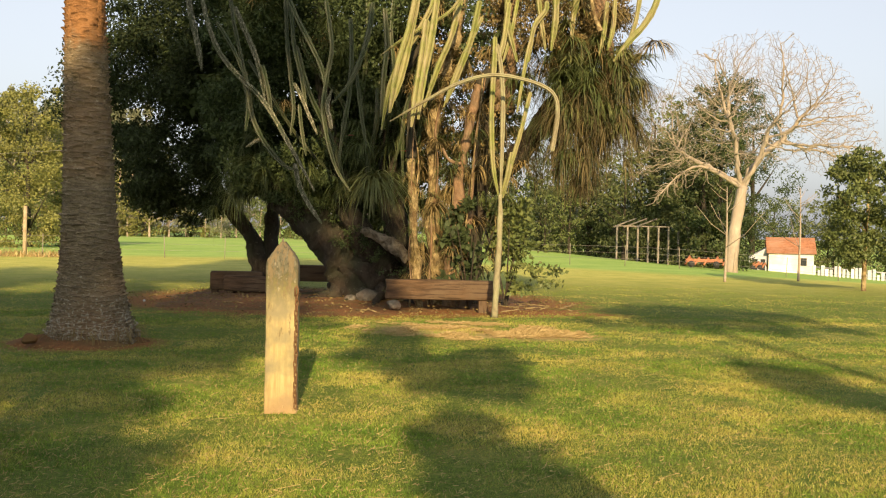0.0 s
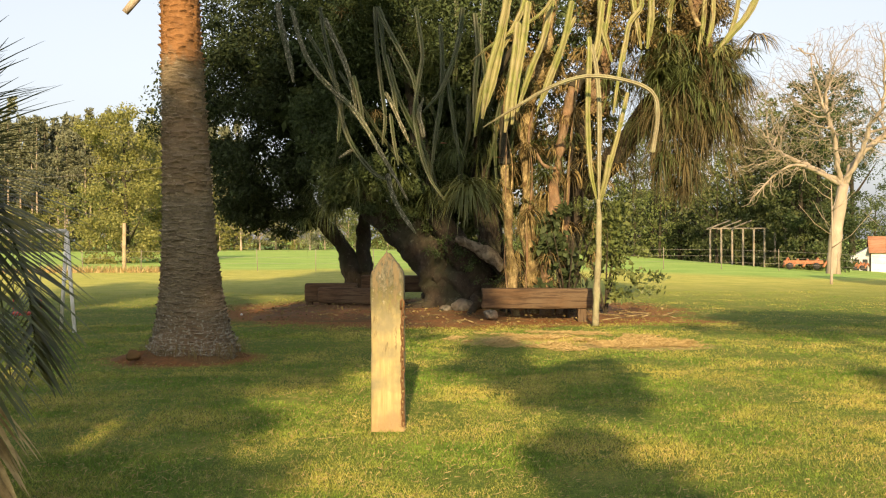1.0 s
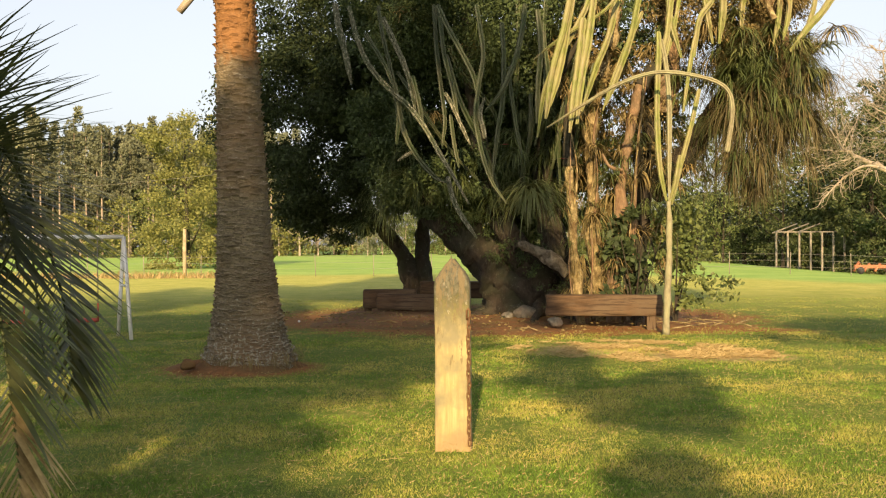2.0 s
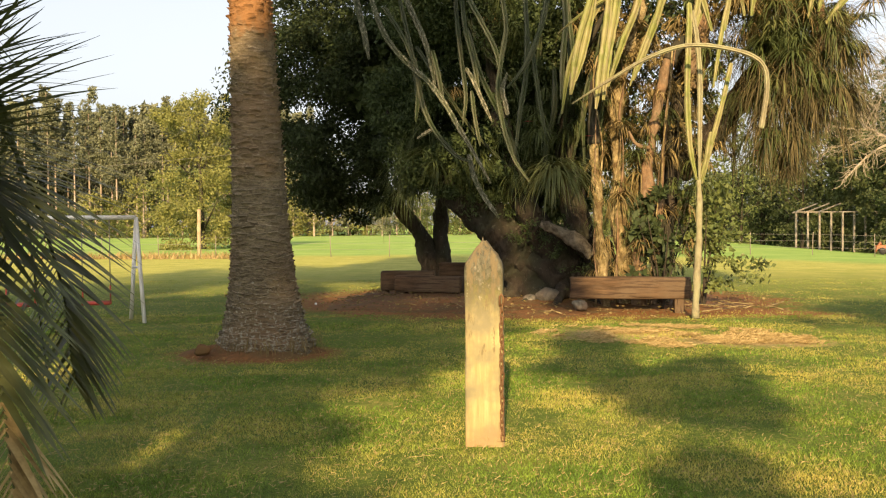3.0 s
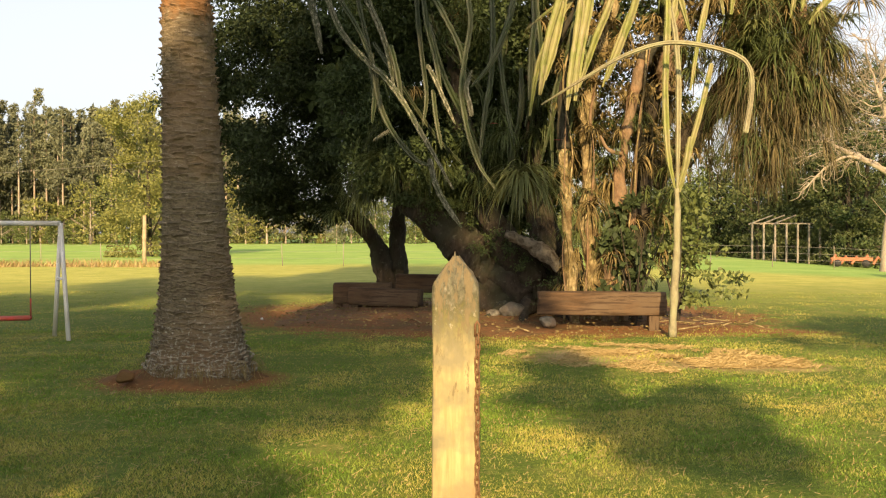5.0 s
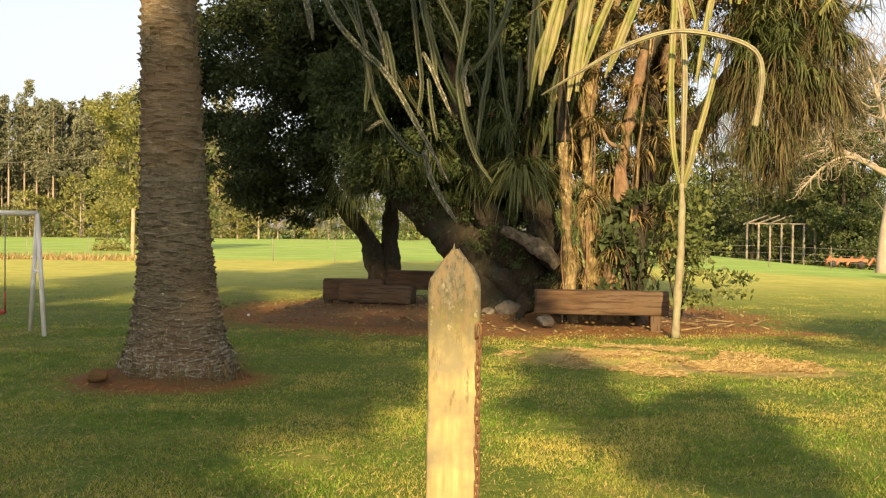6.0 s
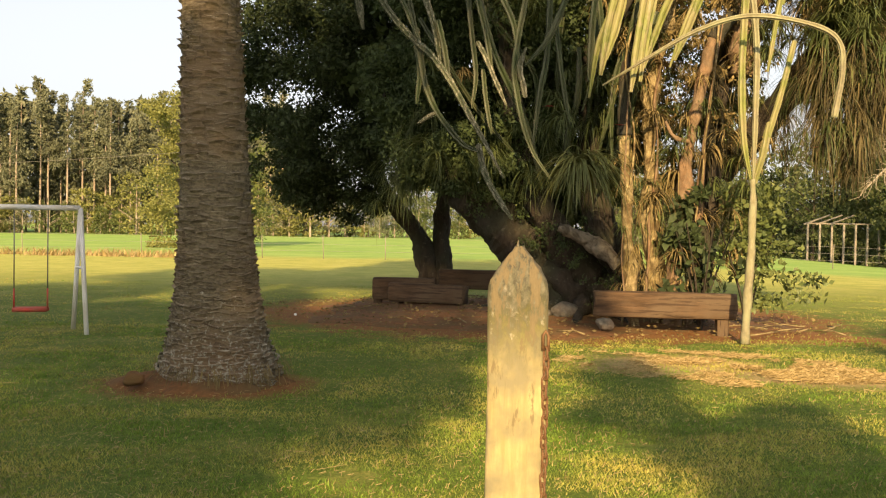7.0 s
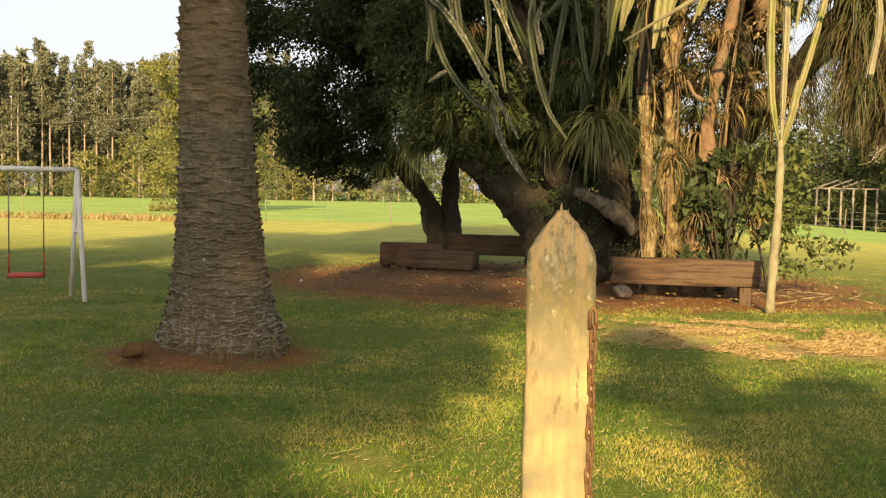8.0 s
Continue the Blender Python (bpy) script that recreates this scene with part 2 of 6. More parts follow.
def lay(m, scale, stretch, w, z0, z1, c0, c1, amount=1.0, detail=8, zw=1.0):
    """Lay a second colour over material m where stretched noise, weighted by w, plus the height passes z0 to z1."""
    n, l = m.node_tree.nodes, m.node_tree.links
    bs = n["Principled BSDF"]
    col = bs.inputs["Base Color"].links[0].from_socket
    tc = n.new("ShaderNodeTexCoord")
    sep = n.new("ShaderNodeSeparateXYZ")
    l.new(tc.outputs["Object"], sep.inputs[0])
    mp = n.new("ShaderNodeMapping")
    mp.inputs["Scale"].default_value = stretch
    l.new(tc.outputs["Object"], mp.inputs[0])
    t = n.new("ShaderNodeTexNoise")
    t.inputs["Scale"].default_value, t.inputs["Detail"].default_value, t.inputs["Roughness"].default_value = scale, detail, 0.7
    l.new(mp.outputs[0], t.inputs["Vector"])
    ma = n.new("ShaderNodeMath")
    ma.operation = "MULTIPLY_ADD"
    l.new(t.outputs["Fac"], ma.inputs[0])
    ma.inputs[1].default_value = w
    zm = n.new("ShaderNodeMath")
    zm.operation = "MULTIPLY"
    l.new(sep.outputs[2], zm.inputs[0])
    zm.inputs[1].default_value = zw
    l.new(zm.outputs[0], ma.inputs[2])
    mr = n.new("ShaderNodeMapRange")
    mr.inputs["From Min"].default_value, mr.inputs["From Max"].default_value = z0, z1
    mr.inputs["To Max"].default_value = amount
    l.new(ma.outputs[0], mr.inputs[0])
    r = n.new("ShaderNodeValToRGB")
    r.color_ramp.elements[0].position, r.color_ramp.elements[1].position = 0.35, 0.65
    r.color_ramp.elements[0].color, r.color_ramp.elements[1].color = (*c0, 1), (*c1, 1)
    l.new(t.outputs["Fac"], r.inputs[0])
    x = n.new("ShaderNodeMix")
    x.data_type = "RGBA"
    l.new(mr.outputs[0], x.inputs["Factor"])
    l.new(col, x.inputs[6])
    l.new(r.outputs[0], x.inputs[7])
    l.new(x.outputs[2], bs.inputs["Base Color"])
    return m


M_POST = mat("weathered_post", (0.28, 0.23, 0.10), (0.43, 0.365, 0.18), 34, 0.85, 0.7, (0.22, 0.195, 0.115), 6, (1, 1, 0.10), 0.006)
lay(M_POST, 11, (1, 1, 0.45), 0.6, 1.12, 1.42, (0.022, 0.024, 0.008), (0.125, 0.118, 0.038), 0.9)
lay(M_POST, 26, (1, 1, 0.6), 1.0, 1.62, 1.74, (0.30, 0.29, 0.22), (0.42, 0.40, 0.32), 0.7)
lay(M_POST, 34, (1, 1, 0.5), 0.9, 1.40, 1.62, (0.006, 0.006, 0.004), (0.11, 0.105, 0.07), 0.9)
lay(M_POST, 30, (1, 1, 0.22), 6.0, 4.15, 4.5, (0.07, 0.055, 0.03), (0.14, 0.11, 0.06), 0.9)
lay(M_POST, 6, (1, 1, 0.5), -0.6, -0.06, -0.40, (0.24, 0.13, 0.06), (0.30, 0.19, 0.09), 0.6)
# dark level streaks deepen the shade in the gaps between leaf scars
lay(M_PALM, 4.5, (1, 1, 5.5), 1.0, 0.55, 0.62, (0.040, 0.032, 0.020), (0.080, 0.064, 0.042), 0.7, zw=0.0)
lay(M_PALM, 5.5, (1, 1, 6.0), 1.0, 0.59, 0.65, (0.22, 0.185, 0.125), (0.36, 0.31, 0.23), 0.8, zw=0.0)
# orange tint high on the trunk paints in the low sun above the shadow line
lay(M_PALM, 5, (1, 1, 0.8), 1.2, 4.25, 4.55, (0.165, 0.075, 0.026), (0.26, 0.125, 0.045), 0.85)
lay(M_PALM, 18, (1, 1, 1), -2.2, -0.98, -1.25, (0.10, 0.10, 0.065), (0.19, 0.185, 0.12), 0.45)
lay(M_PALM, 24, (1, 1, 1), 1.0, 0.47, 0.54, (0.22, 0.21, 0.16), (0.42, 0.41, 0.34), 0.8, zw=-0.16)
lay(M_WOOD, 26, (0.05, 1, 1), 6.0, 3.3, 3.55, (0.018, 0.011, 0.007), (0.04, 0.024, 0.014), 0.9, zw=0.0)
lay(M_BROWN, 10, (1, 1, 0.7), 1.0, 0.50, 0.58, (0.05, 0.035, 0.02), (0.14, 0.10, 0.06), 0.85, zw=0.0)
lay(M_PALE, 7, (1, 1, 0.8), 1.0, 0.53, 0.59, (0.035, 0.035, 0.014), (0.13, 0.10, 0.04), 0.9, zw=0.0)
lay(M_BARK, 13, (1, 1, 0.7), 1.0, 0.58, 0.64, (0.06, 0.058, 0.042), (0.14, 0.13, 0.10), 0.4, zw=0.0)
lay(M_GREYB, 1.2, (1, 1, 0.3), 1.0, 0.52, 0.62, (0.10, 0.08, 0.05), (0.2, 0.16, 0.1), 0.6, zw=0.0)
lay(M_CACT_SUN, 14, (1, 1, 0.3), 1.0, 0.52, 0.60, (0.10, 0.09, 0.05), (0.22, 0.19, 0.11), 0.75, zw=0.0)
lay(M_CACTW, 14, (1, 1, 0.4), 1.0, 0.52, 0.60, (0.10, 0.10, 0.05), (0.2, 0.18, 0.1), 0.75, zw=0.0)
lay(M_CACTP, 24, (1, 1, 0.6), 1.0, 0.52, 0.58, (0.13, 0.125, 0.09), (0.27, 0.26, 0.20), 0.8, zw=0.0)
lay(M_CACT_SHADE, 12, (1, 1, 0.3), 1.0, 0.56, 0.64, (0.034, 0.034, 0.022), (0.065, 0.064, 0.044), 0.8, zw=0.0)
M_LAWN = grass_mat()
M_BLADE = mat("grass_blades", (0.062, 0.142, 0.014), (0.225, 0.325, 0.042), 2.3, 0.6, 0, (0.42, 0.385, 0.09), 0.8, per=0.75, trans=0.3)


# ---- mesh helpers ----
class Geo:
    def __init__(self):
        self.v, self.f = [], []

    def add(self, verts, faces):
        k = len(self.v)
        self.v.extend(verts)
        self.f.extend([tuple(i + k for i in f) for f in faces])

    def tube(self, pts, radii, sides=8, ribs=0, depth=0.3, cap=True, wob=0.0, rng=None, seed=0.0):
        """A tube along pts; ribs > 0 gives a ribbed column; wob gives lumpy bark."""
        k = len(self.v)
        n = len(pts)
        pts = [Vector(p) for p in pts]
        if ribs:
            sides = ribs * 2
        side = None
        for i, p in enumerate(pts):
            d = (pts[min(i + 1, n - 1)] - pts[max(i - 1, 0)])
            d = d.normalized() if d.length > 1e-9 else Vector((0, 0, 1))
            if side is None:
                side = d.cross(Vector((0.31, 0.95, 0.05))).normalized()
            else:
                side = (side - d * side.dot(d)).normalized()
            up = d.cross(side)
            for j in range(sides):
                a = 2 * math.pi * j / sides
                r = radii[i]
                if ribs and j % 2:
                    r *= 1 - depth
                q = p + (side * math.cos(a) + up * math.sin(a)) * r
                if wob:
                    q += (q - p) * wob * noise.noise(q * 2.2 + Vector((seed, 0, 0))) * 2 + (q - p) * wob * noise.noise(q * 7 + Vector((0, seed, 0))) + (q - p) * wob * 0.6 * noise.noise(Vector((q.x * 22, q.y * 22, q.z * 6 + seed)))
                self.v.append(q)
        for i in range(n - 1):
            for j in range(sides):
                a, b = k + i * sides + j, k + i * sides + (j + 1) % sides
                self.f.append((a, b, b + sides, a + sides))
        if cap:
            self.f.append(tuple(k + j for j in reversed(range(sides))))
            self.f.append(tuple(k + (n - 1) * sides + j for j in range(sides)))

    def box(self, x0, y0, z0, x1, y1, z1):
        self.add([Vector(c) for c in ((x0, y0, z0), (x1, y0, z0), (x1, y1, z0), (x0, y1, z0), (x0, y0, z1), (x1, y0, z1), (x1, y1, z1), (x0, y1, z1))],
                 [(0, 3, 2, 1), (4, 5, 6, 7), (0, 1, 5, 4), (1, 2, 6, 5), (2, 3, 7, 6), (3, 0, 4, 7)])

    def blade(self, p, d, length, width, droop, segs=4):
        """A strap leaf from p, first along d, bending down."""
        k = len(self.v)
        p, d = Vector(p), Vector(d).normalized()
        s = d.cross(Vector((0, 0, 1)))
        s = s.normalized() if s.length > 1e-3 else Vector((1, 0, 0))
        for i in range(segs + 1):
            t = i / segs
            w = width * 0.5 * (1 - t ** 2 * 0.92)
            self.v += [p + s * w, p - s * w]
            d = (d + Vector((0, 0, -droop / segs))).normalized()
            p = p + d * (length / segs)
        for i in range(segs):
            a = k + 2 * i
            self.f.append((a, a + 1, a + 3, a + 2))

    def mesh(self, name, smooth=True):
        me = bpy.data.meshes.new(name)
        me.from_pydata(self.v, [], self.f)
        if smooth:
            me.polygons.foreach_set("use_smooth", [True] * len(me.polygons))
        me.update()
        return me


def np_mesh(name, verts, loops_per, idx):
    """A mesh from numpy arrays: all faces have loops_per corners."""
    me = bpy.data.meshes.new(name)
    nf = len(idx) // loops_per
    me.vertices.add(len(verts))
    me.vertices.foreach_set("co", np.asarray(verts, dtype=np.float32).ravel())
    me.loops.add(len(idx))
    me.loops.foreach_set("vertex_index", np.asarray(idx, dtype=np.int32))
    me.polygons.add(nf)
    me.polygons.foreach_set("loop_start", np.arange(0, nf * loops_per, loops_per, dtype=np.int32))
    me.update(calc_edges=True)
    me.validate()
    return me


def leaf_mesh(name, pts, size, rng, flat=0.0, droop=0.0, aspect=0.5):
    """Many small four-cornered pointed leaves at pts (n x 3), facing all ways."""
    pts = np.asarray(pts, dtype=np.float64)
    n = len(pts)
    d = rng.normal(size=(n, 3))
    d[:, 2] = d[:, 2] * (1 - flat) - droop
    d /= np.linalg.norm(d, axis=1)[:, None] + 1e-9
    s = np.cross(d, rng.normal(size=(n, 3)))
    s /= np.linalg.norm(s, axis=1)[:, None] + 1e-9
    L = size * rng.uniform(0.6, 1.35, n)[:, None]
    nrm = np.cross(d, s)
    v = np.stack([pts, pts + d * L * 0.45 + s * L * aspect * 0.5, pts + d * L + nrm * L * 0.12, pts + d * L * 0.45 - s * L * aspect * 0.5], 1).reshape(-1, 3)
    return np_mesh(name, v, 4, np.arange(4 * n))


def part(name, me, material, parent=None, label=""):
    if isinstance(me, Geo):
        me = me.mesh(name)
    ob = new(name, me)
    if not me.materials:
        me.materials.append(material)
    if parent:
        ob.parent = parent
    if label:
        ob["label"] = label
    return ob


def thing(name, at, label, category, group="", kind="", rz=0.0):
    ob = new(name)
    ob.empty_display_size = 0.2
    ob.matrix_basis = pose(*at, 0, 0, rz)
    return tagged(ob, label, category, group, kind)


def curve(ctrl, n=14):
    """Smooth points through control points (Catmull-Rom)."""
    c = [Vector(p) for p in ctrl]
    c = [c[0] * 2 - c[1]] + c + [c[-1] * 2 - c[-2]]
    out = []
    for i in range(1, len(c) - 2):
        for k in range(n):
            t = k / n
            p0, p1, p2, p3 = c[i - 1], c[i], c[i + 1], c[i + 2]
            out.append(0.5 * ((2 * p1) + (p2 - p0) * t + (2 * p0 - 5 * p1 + 4 * p2 - p3) * t * t + (3 * p1 - p0 - 3 * p2 + p3) * t ** 3))
    out.append(c[-2])
    return out


def lerp_r(rs, n):
    return [float(np.interp(i / (n - 1) * (len(rs) - 1), range(len(rs)), rs)) for i in range(n)]


def ground_z(x, y):
    """The lie of the land: level, falling away far to the right."""
    dip = -0.05 * math.exp(-((x + 0.7) ** 2 + (y - 7.8) ** 2) / 2.5)
    e = max(0.0, x - 10)
    s = -0.0045 * min(e, 12) ** 2 - 0.065 * max(0.0, e - 12)
    s *= min(1.0, max(0.0, (y - 24) / 25))
    return max(s, -6.0) + dip


# ---- ground ----
def build_ground():
    def lines(lo, hi, near_lo, near_hi, step):
        xs = list(np.arange(near_lo, near_hi + 1e-6, step))
        d, x = step, near_hi
        while x < hi:
            d *= 1.22
            x = min(hi, x + d)
            xs.append(x)
        d, x = step, near_lo
        while x > lo:
            d *= 1.22
            x = max(lo, x - d)
            xs.insert(0, x)
        return xs
    xs, ys = lines(-1500, 1500, -12, 14, 0.22), lines(-600, 3000, 0, 26, 0.22)
    v = []
    for y in ys:
        for x in xs:
            b = 0.018 * noise.noise(Vector((x * 0.9, y * 0.9, 0))) + 0.008 * noise.noise(Vector((x * 3.1, y * 3.1, 4))) if abs(x) < 40 and -20 < y < 60 else 0.0
            v.append((x, y, ground_z(x, y) + b - 0.01))
    w = len(xs)
    g = Geo()
    g.v = v
    g.f = [(j * w + i, j * w + i + 1, (j + 1) * w + i + 1, (j + 1) * w + i) for j in range(len(ys) - 1) for i in range(w - 1)]
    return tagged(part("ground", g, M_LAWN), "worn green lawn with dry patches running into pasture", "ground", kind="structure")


build_ground()


def dirt_bed(name, cx, cy, rx, ry, h, label, seed, rz=0.0):
    g = Geo()
    rings, segs = 14, 64
    g.v.append(Vector((0, 0, h)))
    for i in range(1, rings + 1):
        r = i / rings
        for j in range(segs):
            a = 2 * math.pi * j / segs
            k = 1 + 0.30 * noise.noise(Vector((math.cos(a) * 1.7 + seed, math.sin(a) * 1.7, 0))) + 0.16 * noise.noise(Vector((math.cos(a) * 6 + seed, math.sin(a) * 6, 3)))
            x, y = math.cos(a) * rx * r * k, math.sin(a) * ry * r * k
            z = h * (1 - r ** 2) + 0.02 * (1 - r ** 4) * noise.noise(Vector((x * 3 + seed, y * 3, 0))) - 0.035 * r ** 10 + 0.012
            g.v.append(Vector((x, y, z)))
    for j in range(segs):
        g.f.append((0, 1 + j, 1 + (j + 1) % segs))
    for i in range(rings - 1):
        for j in range(segs):
            a, b = 1 + i * segs + j, 1 + i * segs + (j + 1) % segs
            g.f.append((a, a + segs, b + segs, b))
    ob = part(name, g, M_SOIL)
    ob.matrix_basis = pose(cx, cy, 0, 0, 0, rz)
    return tagged(ob, label, "soil", kind="structure")


dirt_bed("ground_soil_bed", -0.5, 20.0, 4.1, 3.3, 0.09, "bare reddish soil under the old tree", 1)
dirt_bed("ground_palm_soil", -3.62, 12.2, 0.76, 0.62, 0.12, "reddish soil round the palm foot", 5)


# ---- post ----
def gate_post():
    at = (-0.71, 8.0, 0)
    t = thing("wooden_post", at, "weathered pale timber post with a mossy pointed top", "post", rz=-2)
    g = Geo()
    hw, hd = 0.134, 0.085
    zs = list(np.arange(-0.15, 1.20, 0.025)) + [1.215, 1.24, 1.265, 1.29, 1.315, 1.335, 1.355, 1.37, 1.385]
    side = [(-1, -1), (-0.9, -1), (-0.55, -1), (-0.2, -1), (0.2, -1), (0.55, -1), (0.9, -1), (1, -0.85), (1, -0.3), (1, 0.3), (1, 0.85), (0.9, 1), (0.3, 1), (-0.3, 1), (-0.9, 1), (-1, 0.85), (-1, 0.2), (-1, -0.4), (-1, -0.88)][1:]
    for z in zs:
        k = float(np.interp(z, [1.2, 1.24, 1.29, 1.335, 1.37, 1.39], [1.0, 0.93, 0.72, 0.46, 0.22, 0.12]))
        for a, b in side:
            x, y = a * hw * (1 + 0.03 * (0.7 - z)) * k, b * hd * (0.35 + 0.65 * k)
            w = noise.noise(Vector((x * 22, y * 22, z * 2.2))) * 0.006 + noise.noise(Vector((x * 70, y * 70, z * 6))) * 0.003
            chip = 0.010 * max(0.0, noise.noise(Vector((a * 3, b * 3, z * 9))) - 0.15) if abs(a) > 0.85 else 0.0
            g.v.append(Vector((x * (1 - chip / 0.13) + w * (1 if abs(a) == 1 else 0), y + w * (1 if abs(b) == 1 else 0), z + (0.012 * noise.noise(Vector((x * 60, y * 60, 7))) if z > 1.25 else 0))))
    c = len(side)
    for i in range(len(zs) - 1):
        for j in range(c):
            a, b = i * c + j, i * c + (j + 1) % c
            g.f.append((a, b, b + c, a + c))
    g.f.append(tuple(range((len(zs) - 1) * c, len(zs) * c)))
    part("shaft", g, M_POST, t)
    rng = random.Random(4)
    for x, h in ((-0.028, 0.03), (-0.008, 0.055), (0.018, 0.045), (0.04, 0.02), (0.06, 0.015)):
        g = Geo()
        z0 = 1.345 - abs(x) * 1.4
        g.tube([(x, -0.03, z0), (x + 0.002, -0.03, z0 + h * 0.6 + 0.02), (x + 0.003, -0.028, z0 + h + 0.03)], [0.013, 0.009, 0.001], 5)
        part("splinter", g, M_POST, t)
    # rusty chain down the side
    link = Geo()
    pts = [(0, math.sin(a) * 0.013, math.cos(a) * 0.017 + (0.012 if math.cos(a) > 0 else -0.012)) for a in np.linspace(0, 2 * math.pi, 13)]
    link.tube(pts, [0.006] * 13, 6, cap=False)
    me = link.mesh("link")
    me.materials.append(M_RUST)
    chain = thing("chain", (at[0] + 0.122, at[1] - 0.100, 0), "rusty iron chain hanging down the post", "chain")
    for i in range(22):
        ob = part("link", me, M_RUST, chain)
        ob.matrix_basis = pose(0.004 * math.sin(i * 1.3), 0.004 * math.cos(i), 0.92 - i * 0.043, 0, 3 * math.sin(i * 2.1), 90 * (i % 2) + 35)
    g = Geo()
    g.tube([(-0.012, 0, 0.935), (-0.012, 0, 1.0), (0.0, 0, 1.02), (0.012, 0, 1.0), (0.012, 0, 0.93)], [0.008] * 5, 6)
    part("staple", g, M_RUST, chain)


gate_post()


# ---- palm ----
def palm_frond_geo(g_stem, g_leaf, length, rng, lift=0.9, droop=1.5, leaf=0.45, step=0.035, width=0.022):
    """One feather frond along +x from the origin."""
    n = int(length / step)
    p, d = Vector((0, 0, 0)), Vector((1, 0, lift)).normalized()
    stem = [p.copy()]
    for i in range(n):
        t = i / n
        d = (d + Vector((0.0, 0, -droop * step / length * (0.6 + 1.2 * t)))).normalized()
        p = p + d * step
        stem.append(p.copy())
        if t > 0.10:
            ln = leaf * (math.sin(min(1.0, t * 0.95 + 0.08) * math.pi) ** 0.6) + 0.06
            for s in (-1, 1):
                dd = d * (0.75 + 0.3 * t) + Vector((0, s * 0.75, 0.35 + rng.uniform(-0.2, 0.2)))
                g_leaf.blade(p, dd, ln * rng.uniform(0.85, 1.1), width, 0.9, 4)
    g_stem.tube(stem[::4] + [stem[-1]], [0.022 * (1 - 0.85 * i / (len(stem[::4]))) for i in range(len(stem[::4]) + 1)], 6)


def big_palm():
    t = thing("palm_tree", (-3.52, 12.35, 0), "tall palm with a ringed grey-brown trunk, flared at the foot", "palm tree")
    rng = random.Random(11)
    # stacked leaf-scar rings, each ring broken into uneven scales
    def rad(z):
        return float(np.interp(z, [0, 0.12, 0.35, 0.8, 1.3, 2.0, 3.0, 4.2, 6.0, 9.0], [0.60, 0.57, 0.48, 0.40, 0.355, 0.32, 0.287, 0.25, 0.225, 0.21]))
    def lean(z):
        return -0.033 * z
    g = Geo()
    zs = np.arange(-0.05, 7.9, 0.14)
    g.tube([(lean(z), 0, z) for z in zs], [rad(z) - 0.014 for z in zs], 40, wob=0.02)
    part("trunk", g, M_PALM, t)
    z, row = 0.0, 0
    while z < 7.6:
        h = 0.06 + 0.028 * rng.random() if z > 1.2 else 0.042 + 0.022 * rng.random()
        g = Geo()
        r = rad(z)
        cnt = 15 if z > 1.2 else 26
        a = rng.random() * 6
        for k in range(cnt):
            w = 2 * math.pi / cnt * rng.uniform(0.8, 1.2)
            out = (0.040 if z > 1.2 else 0.020) * rng.uniform(0.0, 1.0) ** 1.3 + (0.012 * rng.random() if z < 0.6 else 0.002)
            zz = z + rng.uniform(-0.026, 0.026)
            tilt = rng.uniform(-0.014, 0.014)
            m = 5
            vs = []
            for q in range(m + 1):
                b = a + w * 0.90 * q / m
                e = out * math.sin(math.pi * (q + 0.35) / (m + 0.7))
                dz = tilt * (q / m - 0.5) * 2
                c, s = math.cos(b), math.sin(b)
                rag = 0.006 * noise.noise(Vector((b * 9, zz * 30, 1)))
                vs += [Vector((lean(zz) + c * (r - 0.016), s * (r - 0.016), zz + dz - 0.004)), Vector((lean(zz) + c * (r - 0.008 + e * 0.35), s * (r - 0.008 + e * 0.35), zz + dz + h * 0.6)),
                       Vector((lean(zz) + c * (r + e), s * (r + e), zz + dz + h * 0.9 + rag)), Vector((lean(zz) + c * (r - 0.014), s * (r - 0.014), zz + dz + h * 1.02 + rag))]
            fs = []
            for q in range(m):
                for e in range(3):
                    fs.append((q * 4 + e, (q + 1) * 4 + e, (q + 1) * 4 + e + 1, q * 4 + e + 1))
            g.add(vs, fs)
            a += w
        part("leaf_scar_ring", g.mesh("leaf_scar_ring", False), M_PALM, t)
        z += h
    g = Geo()
    g.tube(curve([(0.05, -0.25, 5.6), (-0.25, -0.3, 4.95), (-0.75, -0.3, 4.35)], 6), lerp_r([0.07, 0.055, 0.05], 13), 8, wob=0.1)
    part("old_frond_stalk", g, M_GREYB, t)
    g = Geo()
    for k in range(420):
        a = rng.uniform(0, 2 * math.pi)
        r = rng.uniform(0.56, 0.66)
        g.blade((math.cos(a) * r, math.sin(a) * r, rng.uniform(0.06, 0.24)), (math.cos(a) * rng.uniform(0.1, 0.9), math.sin(a) * rng.uniform(0.1, 0.9), rng.uniform(-1, 0.2)), rng.uniform(0.08, 0.24), 0.008, 1.6, 3)
    part("root_fringe", g.mesh("root_fringe", False), M_DRY, t, "fringe of dry fibrous roots")
    # crown
    fg, fl = Geo(), Geo()
    palm_frond_geo(fg, fl, 3.6, rng, 0.9, 1.9, 0.6, 0.06, 0.035)
    sm, lm = fg.mesh("stem"), fl.mesh("leaflets", False)
    sm.materials.append(M_FROND)
    lm.materials.append(M_FROND)
    for k in range(34):
        fr = new("frond")
        fr.parent = t
        fr.matrix_basis = pose(lean(8), 0, 7.7 + 0.02 * k, 0, 55 - 3.6 * k + rng.uniform(-8, 8), 137.5 * k)
        part("stem", sm, M_FROND, fr)
        part("leaflets", lm, M_FROND, fr)


big_palm()


